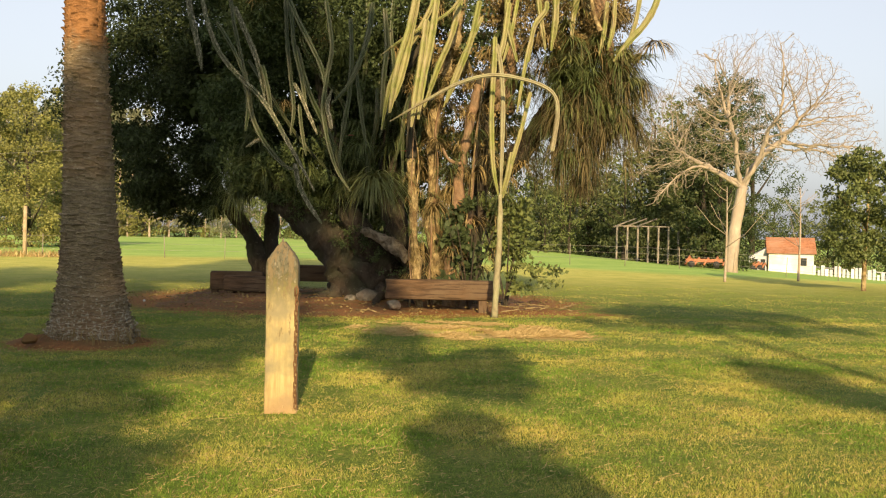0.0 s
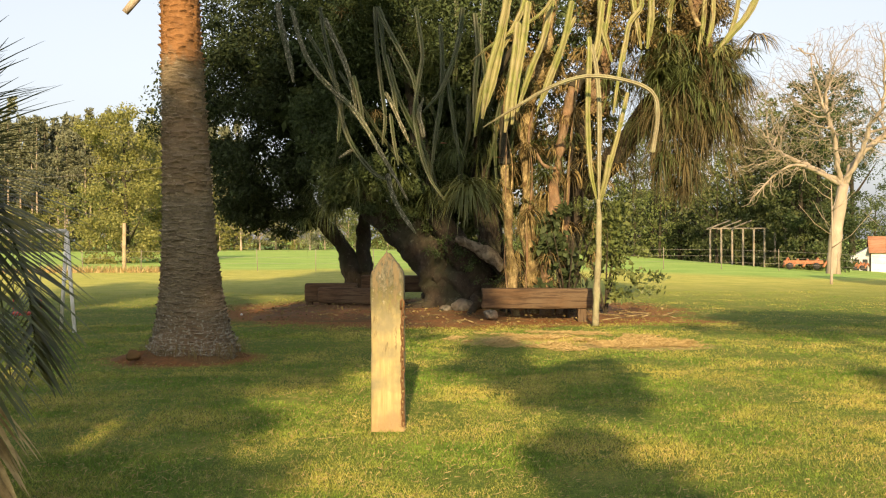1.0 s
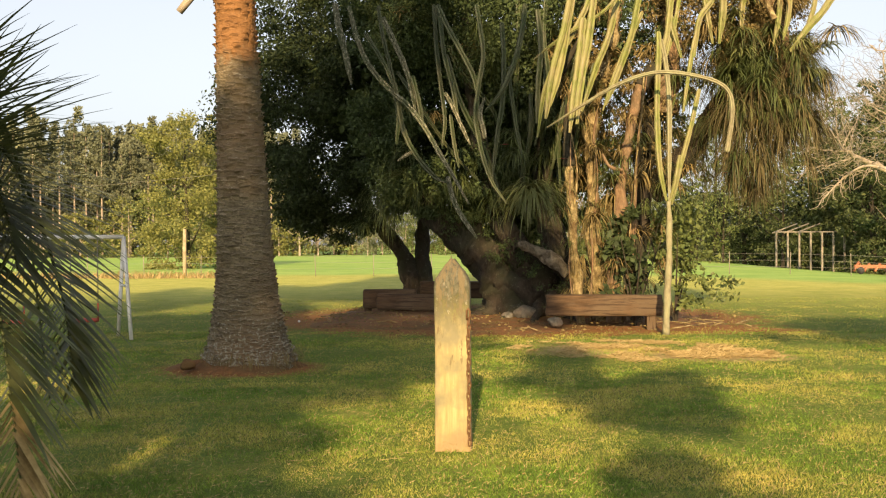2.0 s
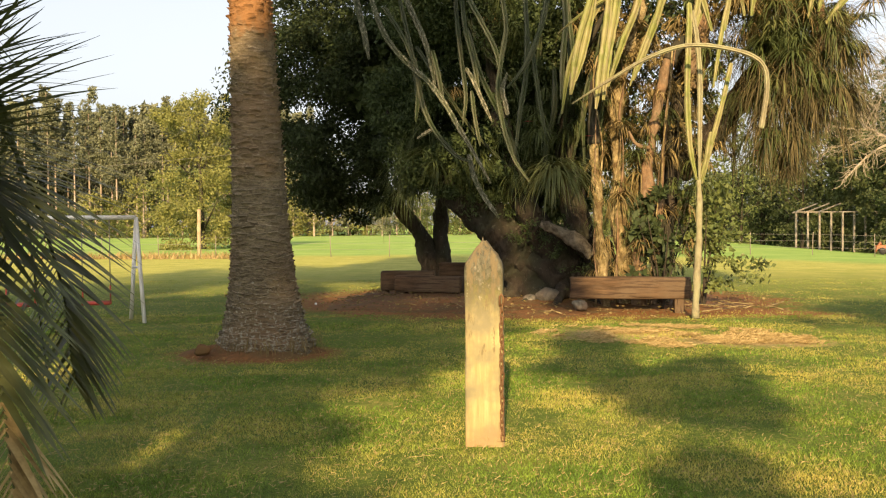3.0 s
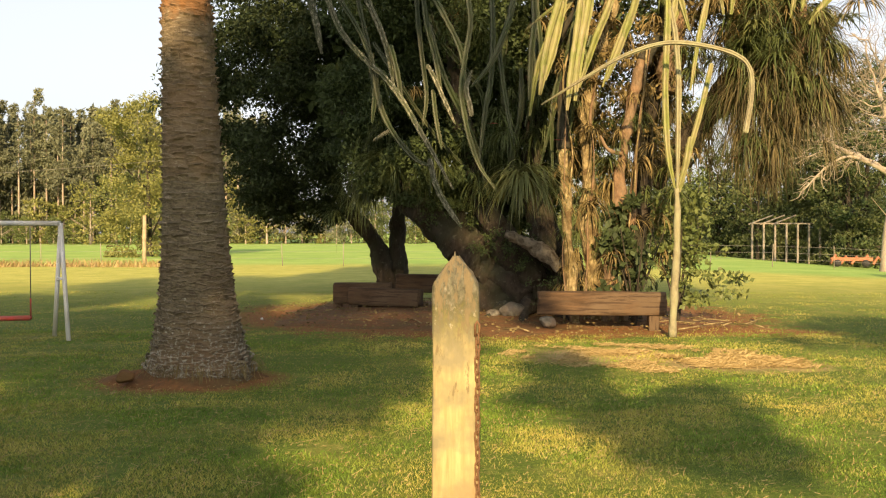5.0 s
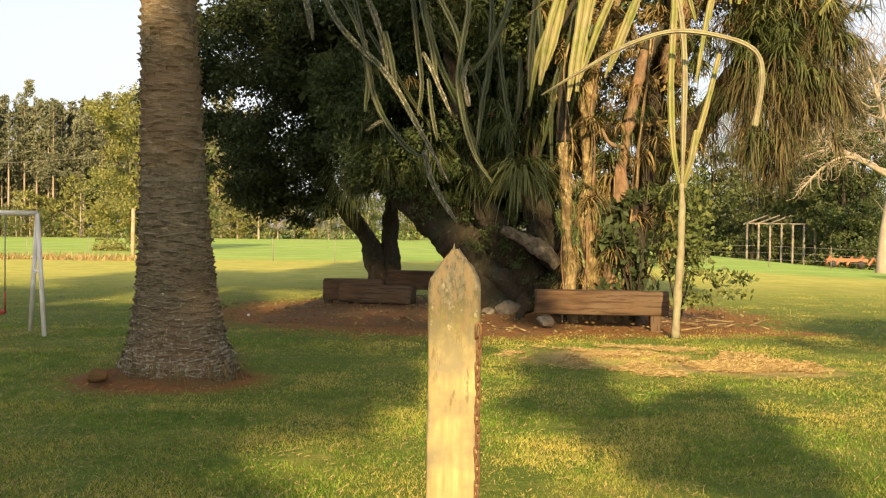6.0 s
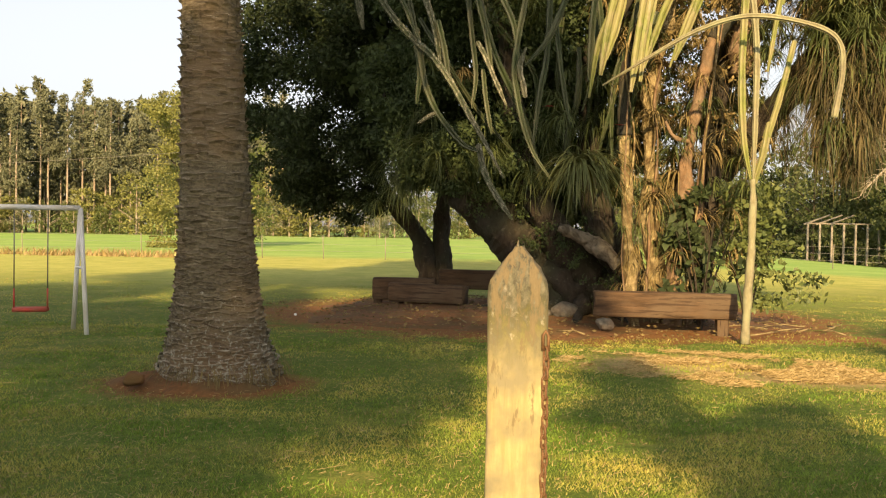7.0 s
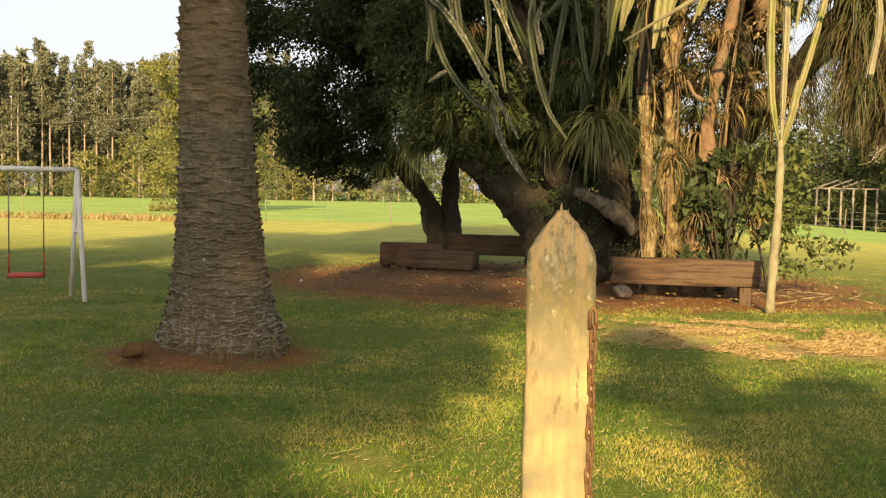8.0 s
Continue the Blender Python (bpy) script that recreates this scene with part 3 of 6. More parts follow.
def arc_frond(parent, ctrl, leaf, rng, face=(0.0, -1.0, 0.0), step=0.014, width=0.036, dry=0.0):
    """A feather frond along control points, its leaflets spread in the plane square to face."""
    p = curve(ctrl, 24)
    n = len(p)
    fr = new("frond")
    fr.parent = parent
    g = Geo()
    g.tube(p[::3] + [p[-1]], [0.020 * (1 - 0.85 * i / (n // 3 + 1)) for i in range(len(p[::3]) + 1)], 6)
    part("stem", g, M_FROND, fr)
    g, gd = Geo(), Geo()
    run = 0.0
    for i in range(1, n):
        seg = p[i] - p[i - 1]
        run += seg.length
        if run < step:
            continue
        run = 0.0
        t = i / n
        d = seg.normalized()
        s = d.cross(Vector(face)).normalized()
        ln = leaf * (0.35 + 0.65 * math.sin(math.pi * min(1, 0.12 + 0.88 * t)) ** 0.7)
        for k in (-1, 1):
            out = d * (0.28 + 0.75 * t * t) + s * k * (1.0 - 0.45 * t) + Vector(face) * rng.uniform(0.05, 0.4)
            tgt = gd if t > 1 - dry else g
            tgt.blade(p[i], out + Vector((rng.uniform(-0.06, 0.06), rng.uniform(-0.1, 0.1), rng.uniform(-0.06, 0.06))), ln * rng.uniform(0.85, 1.1), width * rng.uniform(0.8, 1.15), 0.15 + 0.25 * rng.random(), 5)
    part("leaflet_fan", g.mesh("leaflet_fan", False), M_FROND, fr)
    if dry:
        part("dry_tip", gd.mesh("dry_tip", False), M_STRAW, fr, "dry straw-coloured frond tip")


def young_palm():
    X, Y = -3.36, 4.9
    t = thing("young_palm", (X, Y, 0), "young feather palm with stiff arching grey-green fronds", "palm tree")
    rng = random.Random(7)
    g = Geo()
    g.tube([(0, 0, -0.05), (0, 0, 0.5), (0, 0, 1.0), (0, 0, 1.5)], [0.26, 0.24, 0.2, 0.1], 16, wob=0.12)
    part("trunk", g, M_PALM, t)
    for ctrl, leaf, dry in (([(0, 0, 1.4), (0.42, 0, 1.95), (0.74, -0.05, 1.80), (0.87, -0.05, 1.15), (0.96, -0.05, 0.36)], 0.62, 0.16),
                            ([(0, 0, 1.4), (0.36, 0.25, 2.05), (0.68, 0.35, 1.95), (0.90, 0.40, 1.35), (0.97, 0.42, 0.85)], 0.60, 0.0),
                            ([(0, 0, 1.4), (0.30, -0.05, 2.0), (0.62, -0.10, 2.10), (0.92, -0.15, 1.72), (1.00, -0.15, 1.40)], 0.68, 0.0),
                            ([(0, 0, 1.4), (0.15, 0.15, 2.1), (0.36, 0.30, 2.40), (0.60, 0.45, 2.42)], 0.46, 0.0),
                            ([(0, 0, 1.4), (0.20, -0.1, 1.9), (0.40, -0.25, 2.05), (0.62, -0.40, 1.5), (0.66, -0.45, 0.8)], 0.50, 0.0)):
        arc_frond(t, ctrl, leaf, rng, (0.1, -1.0, 0.15), dry=dry)
    for k in range(12):
        a = radians(60 + k * 22)
        r = rng.uniform(1.0, 1.5)
        c, s = math.cos(a), math.sin(a)
        zt = rng.uniform(0.6, 2.4)
        arc_frond(t, [(0, 0, 1.4), (c * r * 0.4, s * r * 0.4, 2.1), (c * r * 0.8, s * r * 0.8, 2.0 + zt * 0.15), (c * r, s * r, zt)], 0.5, rng, (-s * 0.3, c * 0.3, 1.0), step=0.035)


young_palm()


# ---- benches of old sleepers ----
def sleeper_geo(length, h, d, seed):
    """A worn beam along x with split ends and grain furrows."""
    g = Geo()
    n, m = 44, 14
    def prof(k):
        k = k % (4 * m)
        s, q = divmod(k, m)
        u = q / m * 2 - 1
        return (u, -1) if s == 0 else (1, u) if s == 1 else (-u, 1) if s == 2 else (-1, -u)
    for i in range(n + 1):
        x = length * (i / n - 0.5)
        for k in range(4 * m):
            a, b = prof(k)
            rr = 1 - 0.07 * max(0, abs(a) + abs(b) - 1.55) / 0.45
            y, z = a * d / 2 * rr, b * h / 2 * rr
            furrow = 0.008 * noise.noise(Vector((x * 0.7 + seed, y * 24, z * 24))) - 0.030 * max(0.0, 0.16 - abs(noise.noise(Vector((x * 0.55 + seed, y * 15, z * 15))))) / 0.16 * (0.5 + noise.noise(Vector((x * 1.7, seed, z * 5))))
            end = 0.03 * noise.noise(Vector((seed, y * 12, z * 12))) * (1 if i in (0, n) else 0)
            f = 1 + furrow / (h / 2)
            g.v.append(Vector((x + end, y * f, z * f)))
    c = 4 * m
    for i in range(n):
        for k in range(c):
            a, b = i * c + k, i * c + (k + 1) % c
            g.f.append((a, a + c, b + c, b))
    g.f.append(tuple(range(c)))
    g.f.append(tuple(n * c + k for k in reversed(range(c))))
    return g


def sleeper_bench(x, y, rz, length, top, h, d, seed, label, legs=(-0.42, 0.42)):
    t = thing("sleeper_bench", (x, y, 0), label, "bench", "sleeper benches round the tree", rz=rz)
    b = part("beam", sleeper_geo(length, h, d, seed), M_WOOD, t)
    b.matrix_basis = pose(0, 0, top - h / 2, 0, 0, 0)
    for k in legs:
        g = sleeper_geo(top - h + 0.03, 0.16, 0.22, seed + 5 + k)
        leg = part("leg", g, M_WOOD, t)
        leg.matrix_basis = pose(k * length, 0.03, (top - h) / 2 - 0.01, 0, 90, 0)
    return t


sleeper_bench(1.34, 17.35, -1.5, 1.98, 0.60, 0.37, 0.26, 1.0, "old split brown sleeper bench on a short leg and a stone", legs=(0.41,))
sleeper_bench(-2.92, 21.35, 2, 1.15, 0.52, 0.42, 0.30, 3.0, "dark old sleeper bench in the shade")
sleeper_bench(-2.4, 20.75, -20, 1.5, 0.44, 0.34, 0.26, 7.0, "low dark sleeper bench in the shade")
sleeper_bench(-1.45, 22.0, -12, 1.7, 0.66, 0.38, 0.30, 9.0, "dark sleeper bench behind the trunk")


def stone(x, y, r, sq, seed, label, sink=0.25):
    bm = bmesh.new()
    bmesh.ops.create_icosphere(bm, subdivisions=3, radius=r)
    for v in bm.verts:
        v.co *= 1 + 0.35 * noise.noise(v.co / r * 1.1 + Vector((seed, 0, 0))) + 0.08 * noise.noise(v.co / r * 4)
        v.co.z *= sq
    me = bpy.data.meshes.new("stone")
    bm.to_mesh(me)
    bm.free()
    ob = part("stone", me, M_STONE)
    ob.matrix_basis = pose(x, y, r * sq * (1 - sink) + 0.05, 0, 0, seed * 40)
    return tagged(ob, label, "stone")


clod = stone(-4.08, 11.72, 0.095, 0.7, 9, "clod of reddish earth beside the palm foot")
clod.data.materials[0] = M_SOIL
stone(-4.25, 18.3, 0.024, 0.9, 12, "small white pebble on the lawn").data.materials[0] = M_WHITE
stone(0.50, 17.25, 0.12, 0.85, 2, "pale squared stone under the end of the bench")
stone(0.02, 18.8, 0.21, 0.75, 4, "pale grey rock at the foot of the tree")
stone(-0.32, 18.9, 0.13, 0.6, 6, "pale reddish rock at the foot of the tree")


# ---- swing ----
def swing_set():
    t = thing("swing_set", (0, 0, 0), "white painted steel swing frame on the lawn", "swing")
    L, R = Vector((-10.0, 14.9, 1.66)), Vector((-6.62, 15.9, 1.66))
    g = Geo()
    g.tube([L, R], [0.035, 0.035], 12)
    part("crossbar", g, M_WHITE, t)
    ax = (R - L).normalized()
    side = Vector((0.64, -0.77, 0)).normalized()
    for top in (R, L):
        for s in (-1, 1):
            g = Geo()
            g.tube([top, top + side * s * 0.36 + Vector((0, 0, -1.69))], [0.032, 0.032], 12)
            part("leg", g, M_WHITE, t)
        g = Geo()
        g.tube([top + side * 0.17 + Vector((0, 0, -0.8)), top - side * 0.17 + Vector((0, 0, -0.8))], [0.02, 0.02], 8)
        part("brace", g, M_WHITE, t)
    for off in (0.62, 1.75):
        p = R - ax * off
        a, b = p + ax * 0.21, p - ax * 0.21
        sw = new("hanging_seat")
        sw.parent = t
        for q in (a, b):
            g = Geo()
            g.tube([q, q + Vector((0, 0, -1.08))], [0.008, 0.008], 6)
            part("chain", g, M_STEEL, sw)
            g = Geo()
            g.tube([q + Vector((0, 0, -1.08)), q + Vector((0, 0, -1.34))], [0.012, 0.012], 6)
            part("hanger", g, M_RED, sw)
        g = Geo()
        for k in range(3):
            o = Vector((-ax.y, ax.x, 0)) * (k - 1) * 0.085
            g.tube([a + o + Vector((0, 0, -1.36)), b + o + Vector((0, 0, -1.36))], [0.03, 0.03], 8)
        part("seat", g, M_RED, sw, "red slatted seat")


swing_set()


# ---- the old tree with its cacti ----
M_SPINE = mat("pale_spines", (0.16, 0.15, 0.10), (0.28, 0.25, 0.17), 20, 0.8, 0)
old_tree = thing("old_tree", (0, 0, 0), "huge gnarled dark tree overgrown with cacti and air plants", "tree")
cactus = thing("columnar_cactus", (0, 0, 0), "tall many-stemmed green columnar cactus in the tree", "cactus")
thin_cactus = thing("slender_cactus", (0, 0, 0), "slender pale corky cactus with green arms beside the bench", "cactus")
owner = {"limb": old_tree}
crng = random.Random(21)


def limb(material, r0, r1, *ctrl):
    p = curve(ctrl, 14)
    g = Geo()
    rr = lerp_r([r0 * 1.15, r0, (r0 + r1) / 2, r1], len(p))
    lump = 0.10 if material is M_BARK else 0.26
    rr = [r * (1 + lump * noise.noise(Vector((q.z * 2.4, q.x * 2.4, ctrl[0][0] * 5)))) for r, q in zip(rr, p)]
    g.tube(p, rr, 24 if r0 > 0.07 else 12, wob=0.20 if material is M_BARK else 0.36, seed=ctrl[0][0] * 9)
    part("limb", g, material, owner["limb"])


def col(material, r0, r1, *ctrl):
    p = curve(ctrl, 10)
    n = len(p)
    rr = lerp_r([r0 * 0.35, r0 * 0.9, r0, r0, r0, r1], n)
    seed = ctrl[0][0] * 7 + ctrl[-1][2]
    rr = [r * (1 + 0.10 * math.sin(i * 0.9 + seed) * math.sin(i * 0.37 + 2 * seed)) for i, r in enumerate(rr)]
    tip = p[-1] + (p[-1] - p[-2]).normalized() * r1 * 0.7
    p, rr = p + [p[-1] + (tip - p[-1]) * 0.6, tip], rr + [r1 * 0.8, r1 * 0.25]
    g = Geo()
    g.tube(p, rr, ribs=6, depth=0.34)
    # pale spine cushions here and there along the ribs
    body = len(g.f)
    for i in range(1, n - 1):
        for f in (0.0, 0.5):
            for j in range(0, 12, 2):
                if crng.random() < 0.5:
                    continue
                q = g.v[i * 12 + j].lerp(g.v[(i + 1) * 12 + j], f)
                o = (q - p[i].lerp(p[i + 1], f)).normalized()
                u = Vector((0, 0, 1)) * crng.uniform(0.004, 0.012)
                e = o.cross(u).normalized() * 0.0035
                g.add([q - u, q + e + o * 0.001, q + u, q - e + o * 0.001, q + o * 0.006], [(0, 1, 4), (1, 2, 4), (2, 3, 4), (3, 0, 4)])
    me = g.mesh("stem", False)
    me.materials.append(material)
    me.materials.append(M_SPINE)
    me.polygons.foreach_set("material_index", [0] * body + [1] * (len(g.f) - body))
    part("stem", me, material, owner["col"])


def corky(material, r0, r1, *ctrl):
    p = curve(ctrl, 10)
    g = Geo()
    g.tube(p, lerp_r([r0, r1], len(p)), 10, wob=0.25, seed=3)
    part("woody_stem", g, material, owner["col"], "pale corky stem")


owner["col"] = thin_cactus
corky(M_CACTW, 0.056, 0.048, (2.26, 16.40, -0.00), (2.29, 16.40, 0.82), (2.32, 16.40, 1.42), (2.32, 16.40, 2.17))
col(M_CACTW, 0.041, 0.033, (2.32, 16.40, 2.17), (2.33, 16.40, 3.02), (2.33, 16.40, 3.81), (2.28, 16.40, 4.41), (2.21, 16.40, 4.80))
col(M_CACT_SUN, 0.046, 0.038, (2.27, 16.35, 2.17), (2.16, 16.30, 2.71), (2.12, 16.30, 3.59), (2.15, 16.30, 4.58), (2.15, 16.30, 4.90))
col(M_CACT_SUN, 0.044, 0.033, (2.34, 16.40, 2.17), (2.43, 16.35, 2.52), (2.49, 16.35, 2.90))
col(M_CACT_SUN, 0.038, 0.033, (2.38, 16.50, 2.12), (2.52, 16.50, 2.73), (2.68, 16.50, 3.33), (2.83, 16.50, 3.99))
owner["col"] = cactus
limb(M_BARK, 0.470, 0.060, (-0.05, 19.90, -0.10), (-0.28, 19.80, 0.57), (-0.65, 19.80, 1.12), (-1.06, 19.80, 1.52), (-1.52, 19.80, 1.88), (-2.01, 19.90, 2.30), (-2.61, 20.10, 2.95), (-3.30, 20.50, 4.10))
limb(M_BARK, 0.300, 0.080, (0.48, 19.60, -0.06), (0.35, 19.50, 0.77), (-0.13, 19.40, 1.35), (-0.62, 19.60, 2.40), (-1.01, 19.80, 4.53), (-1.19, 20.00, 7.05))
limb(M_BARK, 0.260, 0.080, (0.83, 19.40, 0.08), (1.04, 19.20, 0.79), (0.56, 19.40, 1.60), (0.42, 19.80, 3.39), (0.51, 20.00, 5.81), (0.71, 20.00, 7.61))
limb(M_LOG, 0.115, 0.075, (0.80, 18.60, 0.92), (0.44, 18.60, 1.23), (0.04, 18.50, 1.45), (-0.13, 18.50, 1.52))
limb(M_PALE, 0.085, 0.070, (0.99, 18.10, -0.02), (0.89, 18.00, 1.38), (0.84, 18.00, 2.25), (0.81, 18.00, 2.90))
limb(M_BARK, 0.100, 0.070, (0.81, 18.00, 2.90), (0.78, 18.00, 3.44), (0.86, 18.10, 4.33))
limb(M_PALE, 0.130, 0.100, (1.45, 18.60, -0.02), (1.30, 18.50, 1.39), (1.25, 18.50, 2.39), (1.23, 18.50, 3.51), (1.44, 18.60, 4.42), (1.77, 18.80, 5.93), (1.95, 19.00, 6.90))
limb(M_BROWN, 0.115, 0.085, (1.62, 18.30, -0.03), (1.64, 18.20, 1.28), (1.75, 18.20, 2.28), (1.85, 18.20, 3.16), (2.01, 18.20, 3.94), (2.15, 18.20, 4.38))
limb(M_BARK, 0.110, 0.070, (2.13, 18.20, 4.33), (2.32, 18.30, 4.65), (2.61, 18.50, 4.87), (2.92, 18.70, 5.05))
limb(M_BROWN, 0.030, 0.025, (1.76, 18.10, 2.82), (1.53, 18.00, 2.89), (1.40, 18.00, 3.11))
limb(M_BARK, 0.140, 0.100, (2.06, 18.80, -0.03), (2.20, 18.80, 1.86), (2.35, 18.90, 3.24), (2.57, 19.00, 4.86), (2.76, 19.00, 6.71))
limb(M_BROWN, 0.200, 0.120, (2.65, 18.60, 3.90), (2.69, 18.60, 4.69), (2.73, 18.60, 5.36), (2.76, 18.60, 6.49))
limb(M_BARK, 0.220, 0.140, (2.45, 19.50, 2.47), (3.22, 19.20, 3.29), (3.94, 18.80, 4.42), (4.57, 18.60, 5.32), (4.87, 18.50, 5.98))
limb(M_BARK, 0.100, 0.060, (0.50, 19.00, 4.45), (0.70, 18.50, 4.72), (1.12, 18.30, 5.36))
col(M_CACTW, 0.034, 0.036, (0.35, 16.60, 3.43), (0.92, 16.20, 3.74), (1.48, 15.90, 4.02), (2.03, 15.70, 4.15), (2.64, 15.60, 4.06), (3.04, 15.50, 3.85), (3.13, 15.50, 3.48), (3.05, 15.50, 2.90))
col(M_CACT_SUN, 0.062, 0.062, (0.73, 16.60, 3.34), (0.81, 16.60, 3.99), (0.91, 16.60, 4.69), (0.96, 16.60, 5.21))
col(M_CACT_SUN, 0.081, 0.074, (0.35, 17.00, 3.63), (0.49, 17.00, 4.45), (0.69, 17.00, 5.17), (0.87, 17.00, 6.09))
col(M_CACT_SUN, 0.050, 0.050, (0.21, 17.20, 3.34), (0.35, 17.20, 4.17), (0.65, 17.20, 4.80), (1.05, 17.20, 5.54), (1.20, 17.20, 6.06))
col(M_CACT_SUN, 0.056, 0.050, (0.99, 17.40, 3.80), (1.24, 17.40, 4.54), (1.49, 17.40, 5.18), (1.70, 17.40, 6.13))
col(M_CACT_SUN, 0.043, 0.037, (1.36, 17.40, 3.81), (1.66, 17.40, 4.66), (2.04, 17.40, 5.49))
col(M_CACT_SUN, 0.031, 0.031, (0.15, 17.20, 4.68), (0.64, 17.10, 5.04), (1.35, 17.00, 5.45), (1.65, 17.00, 5.82))
col(M_CACT_SUN, 0.062, 0.056, (4.58, 17.50, 4.78), (4.86, 17.50, 5.16), (5.16, 17.50, 5.50), (5.37, 17.50, 5.88), (5.49, 17.50, 6.31))
col(M_CACT_SUN, 0.043, 0.037, (4.46, 17.50, 4.99), (4.56, 17.50, 5.42), (4.60, 17.50, 6.17))
col(M_CACT_SUN, 0.043, 0.037, (4.90, 17.70, 5.15), (5.05, 17.70, 5.59), (5.15, 17.70, 6.24))
col(M_CACT_SUN, 0.037, 0.031, (2.51, 17.80, 4.76), (2.66, 17.80, 5.31), (2.81, 17.80, 6.17))
col(M_CACT_SUN, 0.037, 0.031, (2.77, 17.60, 3.78), (2.92, 17.60, 4.74), (3.06, 17.60, 5.39))
col(M_CACT_SUN, 0.056, 0.050, (2.77, 17.70, 4.75), (2.59, 17.70, 5.39), (2.56, 17.70, 5.71), (2.57, 17.70, 6.35))
col(M_CACT_SUN, 0.050, 0.043, (3.31, 17.70, 4.99), (3.22, 17.70, 5.52), (3.16, 17.70, 5.95), (3.11, 17.70, 6.48))
col(M_CACT_SUN, 0.062, 0.056, (3.40, 17.60, 4.97), (3.47, 17.60, 5.51), (3.48, 17.60, 5.93), (3.51, 17.60, 6.47))
col(M_CACT_SUN, 0.050, 0.043, (2.97, 17.60, 4.74), (3.06, 17.60, 5.39), (3.27, 17.60, 5.71), (3.30, 17.60, 5.88))
col(M_CACT_SUN, 0.056, 0.050, (3.84, 17.90, 5.15), (3.88, 17.90, 5.70), (3.95, 17.90, 6.03), (4.09, 17.90, 6.58))
col(M_CACT_SUN, 0.043, 0.037, (4.33, 17.60, 4.90), (4.42, 17.60, 5.38), (4.46, 17.60, 5.92))
col(M_CACT_SUN, 0.066, 0.060, (0.85, 16.60, 3.48), (0.91, 16.60, 4.12), (1.04, 16.60, 4.81), (1.14, 16.60, 5.57))
col(M_CACT_SUN, 0.055, 0.050, (1.39, 17.20, 3.87), (1.60, 17.20, 4.41), (1.82, 17.20, 5.03), (1.97, 17.20, 5.73))
col(M_CACT_SUN, 0.050, 0.046, (2.33, 17.20, 4.67), (2.43, 17.20, 5.02), (2.52, 17.20, 5.73))
col(M_CACT_SUN, 0.056, 0.050, (0.43, 17.00, 3.85), (0.60, 17.00, 4.46), (0.73, 17.00, 5.16), (0.82, 17.00, 5.69))
limb(M_BROWN, 0.120, 0.100, (4.72, 18.00, 4.43), (4.59, 18.00, 5.20), (4.41, 18.00, 5.85), (4.28, 18.00, 6.61))
limb(M_PALE, 0.035, 0.030, (4.30, 17.40, 5.33), (4.17, 17.40, 5.65), (4.05, 17.40, 6.23))
limb(M_BROWN, 0.060, 0.050, (1.85, 18.40, -0.00), (1.95, 18.40, 1.40), (2.02, 18.40, 2.40), (2.14, 18.50, 3.53))
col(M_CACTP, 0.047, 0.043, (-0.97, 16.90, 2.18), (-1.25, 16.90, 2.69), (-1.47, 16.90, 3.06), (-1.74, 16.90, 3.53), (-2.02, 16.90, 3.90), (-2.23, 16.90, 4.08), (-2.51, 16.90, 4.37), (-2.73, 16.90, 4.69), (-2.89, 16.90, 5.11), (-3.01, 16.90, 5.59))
col(M_CACT_SHADE, 0.045, 0.040, (-1.32, 17.00, 2.55), (-1.57, 17.00, 2.67), (-1.90, 17.00, 3.06), (-2.10, 17.00, 3.49), (-2.19, 17.00, 3.96), (-2.25, 17.00, 4.28))
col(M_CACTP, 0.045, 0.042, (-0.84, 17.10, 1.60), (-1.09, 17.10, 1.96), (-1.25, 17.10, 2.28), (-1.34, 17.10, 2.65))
col(M_CACT_SHADE, 0.036, 0.034, (-2.20, 16.85, 4.09), (-2.39, 16.85, 4.57), (-2.61, 16.85, 4.94), (-2.72, 16.85, 5.11))
col(M_CACT_SHADE, 0.036, 0.034, (-2.21, 16.95, 4.14), (-2.33, 16.95, 4.64), (-2.45, 16.95, 5.17), (-2.51, 16.95, 5.60))
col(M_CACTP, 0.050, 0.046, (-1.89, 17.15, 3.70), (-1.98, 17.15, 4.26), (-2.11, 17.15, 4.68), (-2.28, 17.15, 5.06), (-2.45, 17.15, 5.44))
col(M_CACT_SHADE, 0.042, 0.040, (-1.76, 17.10, 3.48), (-1.84, 17.10, 3.98), (-1.94, 17.10, 4.41))
col(M_CACT_SHADE, 0.042, 0.040, (-0.32, 16.95, 2.18), (-0.57, 16.95, 2.55), (-0.72, 16.95, 2.96), (-0.80, 16.95, 3.33), (-0.85, 16.95, 3.70), (-0.79, 16.95, 4.22), (-0.71, 16.95, 4.74), (-0.77, 16.95, 5.27), (-0.82, 16.95, 5.58))
col(M_CACT_SHADE, 0.046, 0.042, (-0.78, 17.00, 3.78), (-0.87, 17.00, 4.34), (-1.09, 17.00, 4.81), (-1.34, 17.00, 5.28), (-1.48, 17.00, 5.60))
col(M_CACT_SHADE, 0.048, 0.042, (-0.70, 16.95, 3.75), (-0.39, 16.95, 4.12), (-0.15, 16.95, 4.69), (-0.04, 16.95, 5.16), (0.01, 16.95, 5.57))
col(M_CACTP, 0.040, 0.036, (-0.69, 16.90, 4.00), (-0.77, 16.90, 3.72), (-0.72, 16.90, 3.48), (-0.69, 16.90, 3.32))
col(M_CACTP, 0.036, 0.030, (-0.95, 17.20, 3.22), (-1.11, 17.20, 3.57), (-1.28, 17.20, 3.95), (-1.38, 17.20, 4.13))
